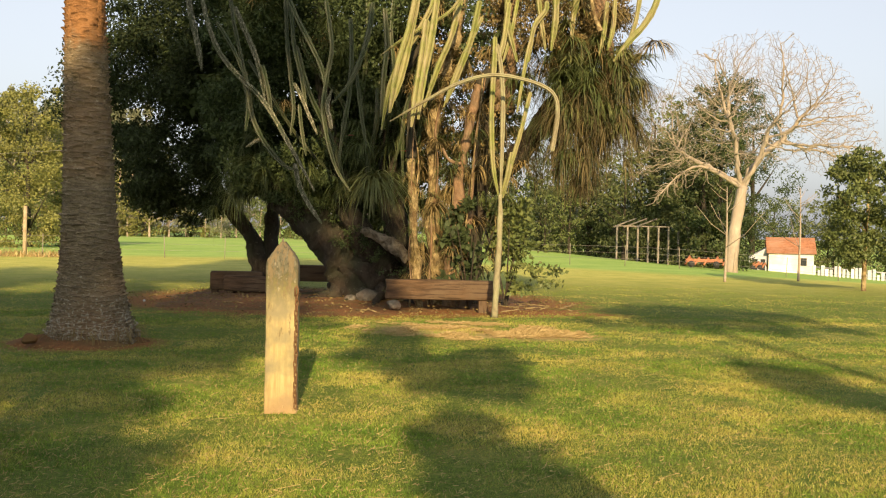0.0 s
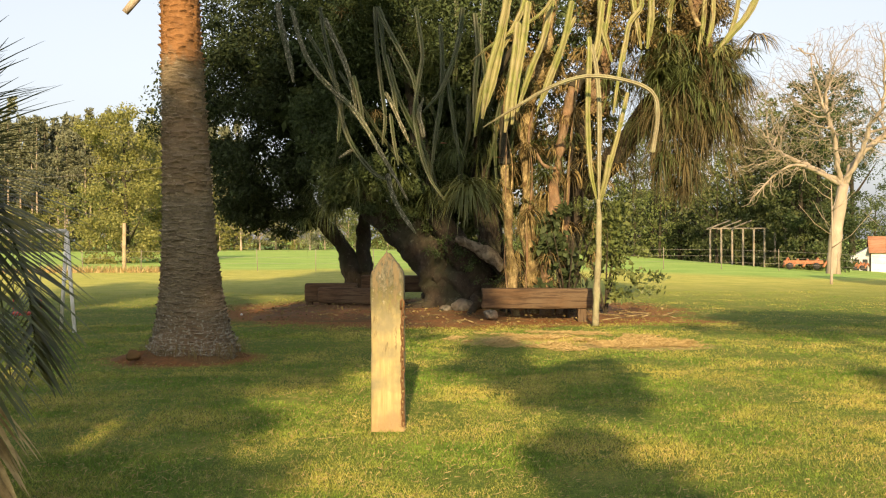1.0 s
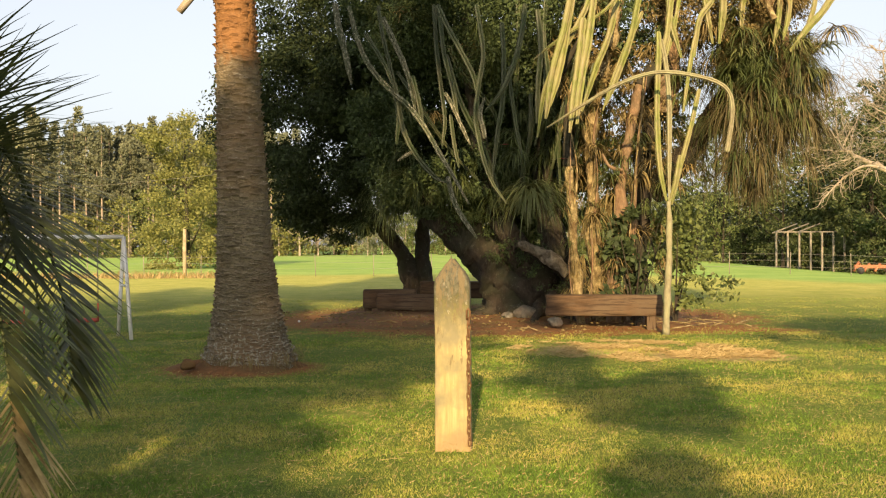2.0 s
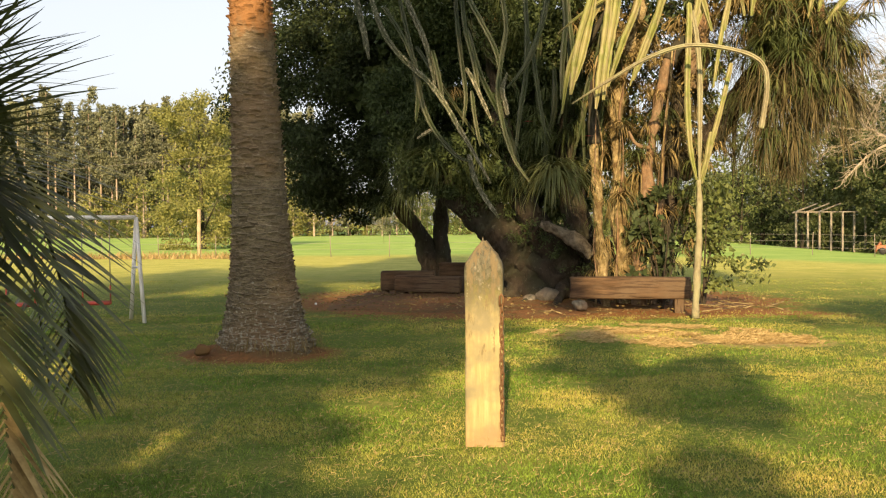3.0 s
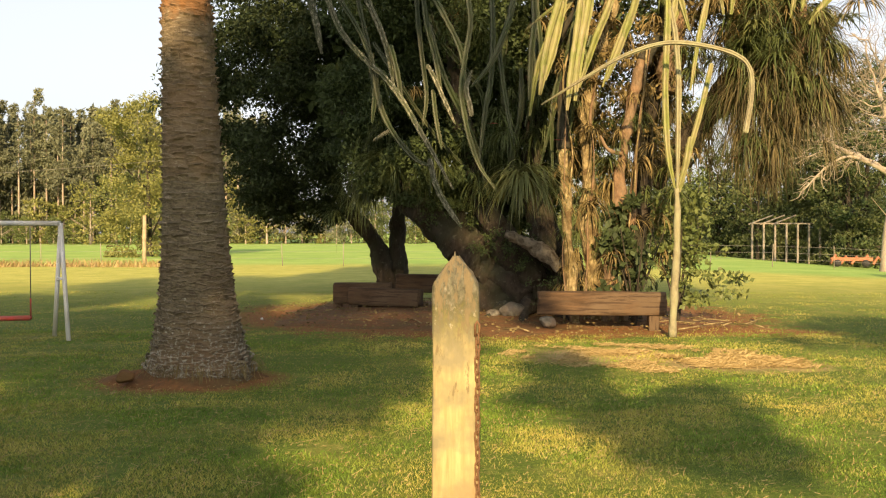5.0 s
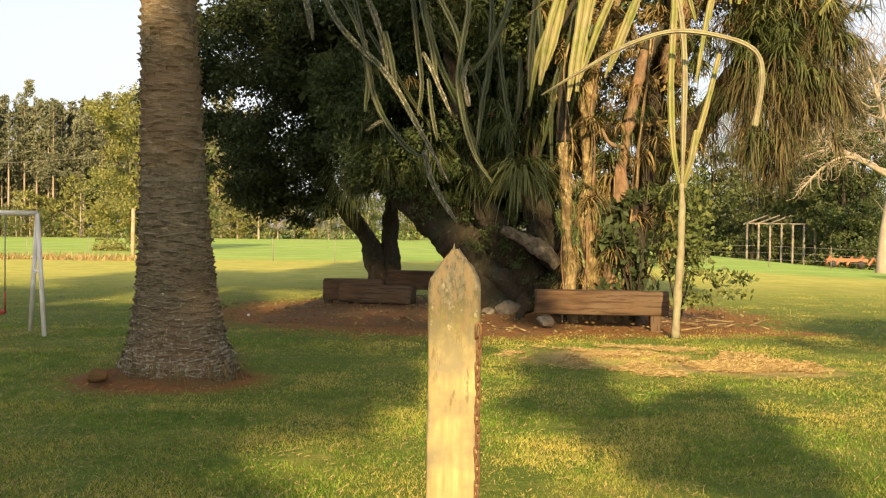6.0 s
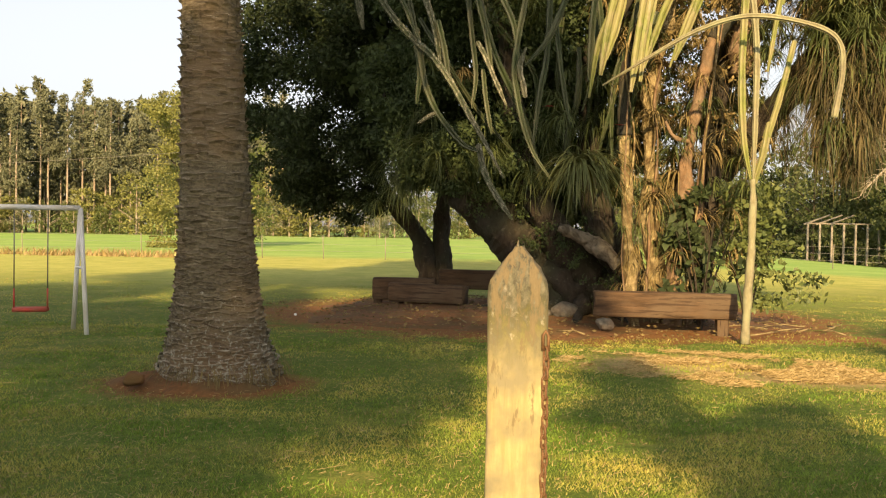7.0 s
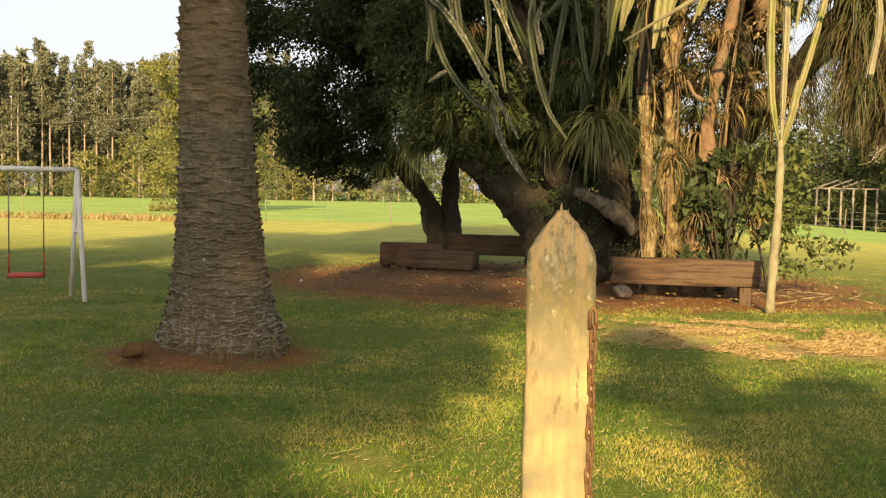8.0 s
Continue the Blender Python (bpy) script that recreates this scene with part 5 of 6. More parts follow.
frng = random.Random(77)
gums = [tall_gum(100 + k, 17.6 + 1.0 * k, low=0.42 + 0.05 * k) for k in range(4)]
back = [tall_gum(120 + k, 18.4 + 0.9 * k, 150, 0.8, 0.16 + 0.1 * k) for k in range(3)]
first = gums + back
for row in range(4):
    b = -41.0
    while b < -13.0:
        d = 146 + row * 7 + frng.uniform(-2, 2)
        x, y, z = far_place(b + frng.uniform(-0.3, 0.3), d)
        m = pose(x, y, z, 0, 0, frng.uniform(0, 360)) @ Matrix.Diagonal((1, 1, frng.uniform(0.90, 1.05), 1))
        if first:
            first.pop(0).matrix_basis = m
        else:
            c = copy_thing(frng.choice(back if row else gums), m)
            c.matrix_basis = m
        b += frng.uniform(0.48, 0.80)

# low woodland edge behind the pasture
edge = [leafy_tree("woodland_tree", (0, 0, 0), 6.0 + k, 2.6 + 0.3 * k, 200 + k, (M_LEAF, M_LEAFY, M_LEAFO)[k % 3], M_EUCB, "spreading light-green tree at the woodland edge", group="woodland edge trees", n=1500, leaf=0.4, low=0.14, clumps=60) for k in range(5)]
first = list(edge)
for row in range(2):
    b = -42.0
    while b < 16:
        if frng.random() < 0.92:
            x, y, z = far_place(b, 136 + row * 7 + frng.uniform(-4, 4) - max(0, b + 2) * 1.6)
            s = frng.uniform(0.65, 1.05) * (1.1 if row else 0.7) * (0.8 if b < -24 else 1.1)
            m = pose(x, y, z, 0, 0, frng.uniform(0, 360)) @ Matrix.Diagonal((s * 1.15, s * 1.15, s, 1))
            if first:
                first.pop().matrix_basis = m
            else:
                c = copy_thing(frng.choice(edge), m)
                c.matrix_basis = m
        b += frng.uniform(0.85, 1.4)

# dark wood to the right
for k, (b, d, h, r) in enumerate(((20.2, 76, 13.2, 3.0), (21.0, 76, 14.6, 2.7), (22.9, 116, 19.5, 4.2), (19.0, 79, 11.2, 2.8), (17.7, 82, 10.0, 2.6), (21.9, 112, 21.0, 4.0))):
    leafy_tree("conifer", far_place(b, d), h, r, 500 + k, M_LEAFD if k in (1, 2, 5) else M_LEAF_HAZE, M_BARK, "tall dark evergreen behind the leafless tree", group="dark evergreens", n=10000, leaf=0.27, low=0.10, clumps=90)
wood = [leafy_tree("forest_tree", (0, 0, 0), 9.0 + 1.3 * k, 3.2 + 0.25 * k, 300 + k, (M_LEAFD, M_LEAF_HAZE, M_LEAF_HAZE, M_LEAF)[k % 4], M_BARK, "tall dark-green forest tree in a dense wood", group="forest trees", n=1900, leaf=0.38, low=0.12, clumps=80) for k in range(4)]
first = list(wood)
for b0, b1, d, s0 in ((5, 21.5, 100, 0.85), (22.5, 34, 135, 0.95), (6, 21, 88, 0.62), (10.5, 21.0, 92, 0.95), (15.5, 21.5, 84, 1.0), (24, 34, 128, 0.8)):
    b = b0
    while b < b1:
        x, y, z = far_place(b, d + frng.uniform(-3, 3))
        s = s0 * frng.uniform(0.8, 1.15)
        m = pose(x, y, z, 0, 0, frng.uniform(0, 360)) @ Matrix.Diagonal((s, s, s, 1))
        if first:
            first.pop().matrix_basis = m
        else:
            c = copy_thing(frng.choice(wood), m)
            c.matrix_basis = m
        b += frng.uniform(1.2, 1.8)

leafy_tree("yellow_green_tree", far_place(-19.3, 66), 10.0, 3.5, 41, M_LEAFY, M_BARK, "yellow-green feathery tree beyond the pasture fence", n=24000, leaf=0.19, low=0.12, clumps=110)
leafy_tree("green_tree", far_place(-17.0, 70), 7.5, 2.6, 43, M_LEAF, M_EUCB, "rounded green tree beyond the pasture fence", n=12000, leaf=0.17, low=0.1, clumps=90)
leafy_tree("lawn_tree", (14.6, 26.5, ground_z(14.6, 26.5)), 4.1, 1.5, 47, M_LEAF, M_PALE, "young round-headed leafy tree on the lawn", n=13000, leaf=0.12, low=0.3, tr=0.02, clumps=90)


# ---- bare tree ----
def bare_tree(at, h, spread, seed, label, material, r0=0.5, fork=0.32, levels=6, kind="tree"):
    t = thing("bare_tree", at, label, kind)
    rng = random.Random(seed)
    g = Geo()
    tw = Geo()
    g.tube(curve([(0, 0, -0.3), (0.1, 0, h * fork * 0.4), (0.35, 0, h * fork)], 6), [r0 * (1.55 - 0.75 * (i / 12) ** 0.5) for i in range(13)], 12, wob=0.1)
    part("trunk", g, material, t)

    def grow(p, d, ln, r, lev, out):
        pts, rr = [p], [r]
        n = 4
        for i in range(n):
            d = (d + Vector((rng.uniform(-1, 1), rng.uniform(-1, 1), rng.uniform(-0.9, 1.0))) * 0.2 + Vector((0, 0, 0.03))).normalized()
            p = p + d * ln / n
            pts.append(p)
            rr.append(max(0.012, r * (1 - 0.4 * (i + 1) / n)))
        out.tube(pts, rr, 8 if lev < 2 else 5 if lev < 4 else 3, cap=False)
        if lev >= levels:
            return
        for k in range(3 if lev in (1, 2, 3, 4) else 2 + (rng.random() < 0.4)):
            ax = Vector((rng.uniform(-1, 1), rng.uniform(-1, 1), rng.uniform(-0.5, 0.6))).normalized()
            nd = (d * 0.8 + ax * 0.72 + Vector((d.x, d.y, 0)) * spread).normalized()
            grow(pts[-1] if k else pts[-2], nd, ln * rng.uniform(0.6, 0.78), rr[-1] * rng.uniform(0.55, 0.8), lev + 1, out)

    top = Vector((0.35, 0, h * fork))
    for dx, dy, dz, ln, r in ((-1.0, 0.1, 0.5, 0.26, 0.5), (-0.45, -0.3, 1.0, 0.27, 0.6), (0.05, 0.4, 1.0, 0.27, 0.55), (0.5, -0.4, 0.95, 0.27, 0.5), (0.95, 0.1, 0.8, 0.30, 0.55)):
        b = Geo()
        grow(top, Vector((dx, dy, dz)).normalized(), h * ln, r0 * r, 1, b)
        part("limb", b, material, t)


def umbrella_tree(at, seed, label, material):
    """A crown that fills a wide dome, its branches growing towards free places in it."""
    t = thing("bare_tree", at, label, "tree")
    rng = np.random.default_rng(seed)
    fork = np.array((0.6, 0.0, 5.3))
    g = Geo()
    g.tube(curve([(0, 0, -0.3), (0.15, 0, 2.2), tuple(fork)], 6), [0.32 * (1.35 - 0.33 * (i / 12) ** 0.5) for i in range(13)], 14, wob=0.12)
    part("trunk", g, material, t)
    d = rng.normal(size=(11000, 3))
    d[:, 2] = np.abs(d[:, 2])
    d /= np.linalg.norm(d, axis=1)[:, None]
    d *= rng.uniform(0.42, 1.0, 11000)[:, None] ** 0.6
    aim = np.array((1.5, 0, 6.6)) + d * np.array((7.8, 5.6, 8.3))
    aim[:, 2] -= 1.3 * np.abs(d[:, 0]) ** 3
    pos, parent, limb_of = [fork], [-1], [-1]
    for j, (dx, dy, dz, n) in enumerate(((-1.0, 0.1, 0.55, 11), (-0.38, -0.3, 1.1, 10), (-0.05, 0.4, 1.1, 10), (0.32, -0.4, 1.05, 10), (0.85, 0.1, 0.85, 12))):
        v = np.array((dx, dy, dz)) / np.linalg.norm((dx, dy, dz)) * 0.34
        last = 0
        for k in range(n):
            pos.append(pos[last] + v + rng.normal(size=3) * 0.07)
            parent.append(last)
            limb_of.append(j)
            last = len(pos) - 1
    near = np.zeros(len(aim), int)
    dist = np.full(len(aim), 1e9)

    def closer(first):
        for i in range(first, len(pos)):
            q = np.linalg.norm(aim - pos[i], axis=1)
            m = q < dist
            dist[m] = q[m]
            near[m] = i

    closer(1)
    for step in range(60):
        live = dist > 0.26
        if not live.any() or len(pos) > 13000:
            break
        first = len(pos)
        for i in np.unique(near[live]):
            w = aim[live & (near == i)] - pos[i]
            w = (w / np.linalg.norm(w, axis=1)[:, None]).mean(axis=0)
            w = w / (np.linalg.norm(w) + 1e-6) + rng.normal(size=3) * 0.2
            pos.append(pos[i] + w / np.linalg.norm(w) * 0.27)
            parent.append(int(i))
            limb_of.append(limb_of[i])
        closer(first)
    kids = [[] for q in pos]
    for i, p in enumerate(parent):
        if p >= 0:
            kids[p].append(i)
    thick = [0.0] * len(pos)
    for i in reversed(range(len(pos))):
        thick[i] = max(0.0085, sum(thick[k] ** 2.28 for k in kids[i]) ** (1 / 2.28))
    limbs = [Geo() for j in range(5)]
    for i in range(len(pos)):
        for k in kids[i] if i == 0 or len(kids[i]) > 1 else []:
            run, r = [pos[i], pos[k]], [min(thick[i], thick[k] * 1.15), thick[k]]
            while len(kids[k]) == 1:
                k = kids[k][0]
                run.append(pos[k])
                r.append(thick[k])
            limbs[limb_of[k]].tube([Vector(q) for q in run], [min(q, 0.25) for q in r], 8 if r[0] > 0.1 else 5 if r[0] > 0.04 else 3, cap=False)
    low = Geo()
    low.tube(curve([(0.5, 0, 5.2), (-0.9, -0.4, 5.9), (-2.4, -0.7, 6.4), (-3.7, -0.9, 5.8), (-5.0, -1.0, 4.5)], 5), lerp_r([0.13, 0.10, 0.07, 0.035], 21), 8, wob=0.15)
    for k in range(46):
        f = 0.45 + 0.55 * rng.random()
        q = Vector((np.interp(f, [0.4, 0.7, 1], [-1.6, -3.5, -5.0]), -0.9, np.interp(f, [0.4, 0.7, 1], [6.2, 5.9, 4.5])))
        d = Vector((rng.uniform(-1, 0.5), rng.uniform(-0.6, 0.6), rng.uniform(-1.1, 0.3)))
        e = q + d * rng.uniform(0.5, 1.0)
        low.tube([q, q.lerp(e, 0.5) + Vector((0, 0, 0.12)), e, e + d * 0.4 + Vector((rng.uniform(-0.3, 0.3), 0, 0.1))], [0.03, 0.022, 0.014, 0.007], 4, cap=False)
    limbs.append(low)
    for g in limbs:
        part("limb", g, material, t)


bx, by, bz = far_place(22.0, 60)
umbrella_tree((bx - 0.3, by, bz), 8, "great leafless tree with a pale trunk and spreading crown", M_GREYB)
bx, by, bz = far_place(17.4, 86)
bare_tree((bx, by, bz), 15.0, 0.05, 12, "leafless grey tree at the edge of the wood", M_EUCB, 0.3, 0.4, 6)


def sapling(x, y, h, seed, label):
    t = thing("sapling", (x, y, ground_z(x, y)), label, "tree")
    rng = random.Random(seed)
    g = Geo()
    g.tube(curve([(0, 0, -0.1), (0.03, 0, h * 0.5), (0.0, 0, h)], 6), lerp_r([0.05, 0.012], 13), 7)
    part("trunk", g, M_GREYB, t)
    for k in range(9):
        z = h * rng.uniform(0.35, 0.95)
        a = rng.uniform(0, 6.28)
        ln = (h - z) * 0.6 + 0.25
        g = Geo()
        g.tube([(0, 0, z), (math.cos(a) * ln * 0.5, math.sin(a) * ln * 0.5, z + ln * 0.3), (math.cos(a) * ln, math.sin(a) * ln, z + ln * 0.8)], [0.014, 0.01, 0.004], 5)
        part("twig", g, M_GREYB, t)


sapling(12.0, 30.6, 3.2, 3, "thin leafless sapling on the lawn")
sapling(15.7, 33.0, 3.4, 5, "thin sapling with few leaves on the lawn")


# ---- house ----
def house():
    hx, hy, hz = far_place(24.95, 105)
    t = thing("small_house", (hx, hy, hz), "small whitewashed farmhouse with a red tiled roof", "house", rz=-20)
    t.scale = (0.76, 0.8, 0.9)
    g = Geo()
    g.box(-2.9, -2.2, -0.3, 2.9, 2.2, 2.35)
    part("wall", g.mesh("wall", False), M_WALL, t)
    g = Geo()
    g.box(1.2, -2.26, 0.85, 2.0, -2.18, 1.75)
    w = part("window", g.mesh("window", False), M_GLASS, t, "dark square window")
    for a in ((1.14, 0.79, 1.2, 1.81), (2.0, 0.79, 2.06, 1.81), (1.2, 0.79, 2.0, 0.85), (1.2, 1.75, 2.0, 1.81)):
        g = Geo()
        g.box(a[0], -2.29, a[1], a[2], -2.2, a[3])
        part("frame", g.mesh("frame", False), M_WALL, w)
    roof = new("roof")
    roof.parent = t
    for s in (-1, 1):
        for r in range(9):
            g = Geo()
            y0, y1 = s * (2.6 - r * 0.29), s * (2.6 - (r + 1) * 0.29)
            z0, z1 = 2.22 + r * 0.205, 2.22 + (r + 1) * 0.205
            g.add([Vector(q) for q in ((-3.2, y0, z0 + 0.06), (3.2, y0, z0 + 0.06), (3.2, y1, z1 + 0.02), (-3.2, y1, z1 + 0.02), (-3.2, y0, z0), (3.2, y0, z0), (3.2, y1, z1 - 0.05), (-3.2, y1, z1 - 0.05))],
                  [(0, 1, 2, 3), (4, 7, 6, 5), (0, 4, 5, 1), (3, 2, 6, 7), (0, 3, 7, 4), (1, 5, 6, 2)])
            part("tile_course", g.mesh("tile_course", False), M_TILE, roof)
    g = Geo()
    g.add([Vector(q) for q in ((-2.9, -2.2, 2.35), (-2.9, 2.2, 2.35), (-2.9, 0, 3.95), (2.9, -2.2, 2.35), (2.9, 2.2, 2.35), (2.9, 0, 3.95))], [(0, 2, 1), (3, 4, 5), (0, 3, 5, 2), (1, 2, 5, 4)])
    part("gable", g.mesh("gable", False), M_WALL, t)
    # lean-to beside it
    g = Geo()
    g.add([Vector(q) for q in ((-5.4, -1.6, -0.3), (-3.0, -1.6, -0.3), (-3.0, 1.6, -0.3), (-5.4, 1.6, -0.3), (-5.4, -1.6, 1.7), (-3.0, -1.6, 2.9), (-3.0, 1.6, 2.9), (-5.4, 1.6, 1.7))],
          [(0, 1, 5, 4), (1, 2, 6, 5), (2, 3, 7, 6), (3, 0, 4, 7), (4, 5, 6, 7), (0, 3, 2, 1)])
    part("lean_to", g.mesh("lean_to", False), M_GWALL, t, "grey boarded lean-to")
    for x in (-4.9, -3.9):
        g = Geo()
        g.box(x, -1.66, 0.0, x + 0.6, -1.58, 1.5)
        part("door", g.mesh("door", False), M_GLASS, t)


house()


def paddock_fence():
    """Weathered white boards on posts beyond the house."""
    t = thing("paddock_fence", (0, 0, 0), "weathered whitewashed board fence beyond the farmhouse", "fence")
    rng = random.Random(15)
    for k in range(22):
        x, y, z = far_place(26.3 + 0.22 * k, 100)
        g = Geo()
        g.box(x - 0.1 - 0.12 * rng.random(), y - 0.03, z - 0.2, x + 0.1 + 0.12 * rng.random(), y + 0.03, z + rng.uniform(0.5, 1.1))
        part("board", g.mesh("board", False), M_WALL if k % 3 == 0 else M_GWALL, t)
    a, b = far_place(26.2, 100.1), far_place(31.2, 100.1)
    for h in (0.35, 0.8):
        g = Geo()
        g.tube([Vector(a) + Vector((0, 0.08, h)), Vector(b) + Vector((0, 0.08, h))], [0.05, 0.05], 6)
        part("rail", g, M_GWALL, t)


paddock_fence()


# ---- open shed frame ----
def shed():
    sx, sy, sz = far_place(15.0, 74)
    t = thing("pergola_shed", (sx, sy, sz), "open shed frame of pale concrete posts and beams", "shed")
    for k in range(9):
        g = Geo()
        x, y = 0.15 + k * 0.92, k * 0.3
        z = ground_z(sx + x, sy + y) - sz
        g.box(x - 0.065, y - 0.065, z - 0.3, x + 0.065, y + 0.065, 2.55)
        part("post", g.mesh("post", False), M_CONC, t)
        if k < 3:
            g = Geo()
            g.tube([(x - 0.3, y - 0.1, 2.5), (x + 1.7, y + 0.6, 3.2)], [0.06, 0.06], 6)
            part("rafter", g, M_CONC, t)
    g = Geo()
    g.tube([(0.0, -0.05, 2.58), (7.7, 2.45, 2.58)], [0.06, 0.06], 6)
    part("beam", g, M_CONC, t)


shed()


def farm_trailer(bearing, d, w):
    x, y, z = far_place(bearing, d)
    t = thing("farm_implement", (x, y, z), "orange painted farm implement parked by the wood", "farm machine", rz=-20)
    rng = random.Random(int(w * 10))
    for k in range(5):
        g = Geo()
        g.tube([(-w / 2 + k * w / 4, -0.3, 0.25), (-w / 2 + k * w / 4 + 0.3, 0.1, 0.7 + 0.2 * rng.random()), (-w / 2 + k * w / 4 + 0.5, 0.4, 0.4)], [0.09, 0.09, 0.07], 6)
        part("tine", g, M_ORANGE, t)
    g = Geo()
    g.box(-w / 2, -0.15, 0.45, w / 2, 0.2, 0.68)
    part("frame", g.mesh("frame", False), M_ORANGE, t)
    for s in (-1, 1):
        g = Geo()
        g.tube([(s * w * 0.33, -0.45, 0.3), (s * w * 0.33, -0.25, 0.3)], [0.24, 0.24], 14)
        part("wheel", g, M_RUBBER, t)


farm_trailer(20.2, 70, 2.6)
farm_trailer(23.1, 98, 1.2)


# ---- fence ----
def fence():
    t = thing("wire_fence", (0, 0, 0), "thin wire fence on wooden stakes along the pasture", "fence")
    g = Geo()
    g.tube([(0, 0, -0.2), (0, 0, 0.6), (0.01, 0, 1.05)], [0.02, 0.018, 0.017], 6)
    me = g.mesh("stake")
    me.materials.append(M_CONC)
    rng = random.Random(9)
    xs = [-46 + 2.8 * k for k in range(30)]
    for x in xs:
        ob = part("stake", me, M_EUCB, t)
        y = 45.5 + 0.02 * x
        ob.matrix_basis = pose(x, y, ground_z(x, y), rng.uniform(-3, 3), rng.uniform(-3, 3), rng.uniform(0, 90))
    for z in (0.35, 0.65, 0.95):
        g = Geo()
        g.tube([(x, 45.5 + 0.02 * x, ground_z(x, 45.5) + z) for x in xs], [0.006] * len(xs), 3)
        part("wire", g, M_STEEL, t)


fence()


def power_cable():
    t = thing("power_cable", (0, 0, 0), "thin dark overhead cable before the gum trees", "cable")
    pts = []
    for i in range(25):
        f = i / 24
        x, y, z = far_place(-48 + 46 * f, 60)
        pts.append((x, y, 2.9 + 5.0 * f - 0.9 * 4 * f * (1 - f) * 0.4))
    g = Geo()
    g.tube(pts, [0.008] * 25, 5)
    part("wire", g, M_STEEL, t)
    for x, y, z in (pts[0], pts[-1]):
        g = Geo()
        g.tube([(x, y, -0.3), (x, y, z + 0.4)], [0.12, 0.09], 8)
        part("mast", g, M_BARK, t)


power_cable()


def dry_weeds():
    rng = random.Random(5)
    g = Geo()
    for k in range(2600):
        x = rng.uniform(-30, -12.5)
        y = 44.6 + rng.gauss(0, 0.5) + 0.02 * x
        if noise.noise(Vector((x * 0.5, y * 0.5, 0))) < -0.1:
            continue
        a = rng.uniform(0, 6.28)
        g.blade((x, y, -0.02), (math.cos(a) * 0.5, math.sin(a) * 0.5, 1), rng.uniform(0.2, 0.6), 0.035, 0.8, 3)
    tagged(part("dry_weeds", g.mesh("dry_weeds", False), M_STRAW), "strip of dry brown weeds along the fence", "weeds", kind="stuff")


dry_weeds()


def pole():
    t = thing("wooden_pole", (-16.4, 46.3, 0), "plain pale wooden pole by the pasture fence", "pole")
    g = Geo()
    g.tube([(0, 0, -0.3), (0, 0, 1.2), (0.02, 0, 2.35)], [0.10, 0.09, 0.085], 10, wob=0.05)
    part("shaft", g, M_POLE, t)


pole()


# ---- trees behind the walker, whose shade lies on the lawn ----
def shade_maker(name, x, y, blobs, leaf, seed, label, trunk_r, trunk_h):
    t = thing(name, (x, y, 0), label, "tree")
    rng = np.random.default_rng(seed)
    foliage(t, rng, blobs, leaf, M_LEAFD)
    g = Geo()
    g.tube([(0, 0, -0.2), (0.05, 0, trunk_h * 0.5), (0, 0, trunk_h)], [trunk_r, trunk_r * 0.8, trunk_r * 0.5], 10, wob=0.1)
    part("trunk", g, M_BARK, t)


shade_maker("garden_tree", -18.0, -14.0, [((0, 0, 9.0), (6.0, 3.0, 3.6), 7000, 0.1, 90, 0.24), ((-8, -4, 8.5), (6.0, 3.0, 4.0), 5000, 0.1, 70, 0.24)], 0.34, 66, "broad dense garden tree behind the lawn", 0.4, 9)
shade_maker("garden_tree", -6.2, -13.0, [((-0.3, 0, 10.6), (6.0, 2.2, 1.35), 13000, 0.1, 130, 0.25), ((2.6, 0, 11.95), (0.7, 0.6, 0.35), 900, 0.1, 12, 0.5), ((2.5, 0, 9.3), (1.3, 0.8, 0.5), 1400, 0.1, 20, 0.35), ((6.35, 0, 12.2), (0.45, 0.6, 1.3), 1300, 0.1, 16, 0.4), ((6.0, 0, 15.0), (0.5, 0.8, 2.0), 1300, 0.1, 26, 0.3), ((-0.3, 0, 15.8), (6.0, 2.2, 1.7), 15000, 0.1, 150, 0.25), ((3.3, 0, 8.5), (1.3, 1.2, 0.6), 1300, 0.1, 22, 0.26), ((4.1, 0, 9.4), (0.9, 0.9, 0.9), 2200, 0.1, 30, 0.25), ((6.6, 0, 9.4), (0.35, 0.6, 0.4), 500, 0.1, 8, 0.5), ((-4.4, 0, 12.8), (2.4, 2.0, 1.2), 5000, 0.1, 40, 0.3), ((4.3, 0, 12.8), (1.35, 1.4, 0.8), 3500, 0.1, 30, 0.4), ((0.2, 0, 12.8), (0.9, 1.4, 0.8), 3500, 0.1, 30, 0.4)], 0.3, 61, "tall dense garden tree behind the lawn", 0.4, 14)
shade_maker("garden_tree", -3.0, -6.0, [((1.0, 0, 4.1), (0.8, 0.7, 0.5), 1900, 0.1, 22, 0.35), ((-0.2, 0, 5.0), (1.7, 1.2, 1.5), 2600, 0.1, 30, 0.25), ((-1.8, 0, 4.6), (1.9, 1.2, 2.0), 3400, 0.1, 34, 0.26)], 0.2, 62, "leafy garden tree behind the lawn", 0.12, 4)
shade_maker("garden_tree", 0.95, -5.0, [((-0.7, 0, 5.85), (0.5, 0.4, 0.38), 1300, 0.1, 18, 0.4), ((0.6, 0, 5.6), (0.52, 0.4, 0.55), 1900, 0.1, 18, 0.4), ((-0.1, 0, 5.4), (0.5, 0.4, 0.45), 1500, 0.1, 18, 0.4), ((-0.1, 0, 4.0), (0.5, 0.4, 0.6), 1500, 0.1, 16, 0.4), ((0.25, 0, 5.18), (0.48, 0.3, 0.2), 1500, 0.1, 18, 0.35)], 0.18, 63, "slim garden tree behind the lawn", 0.06, 5)
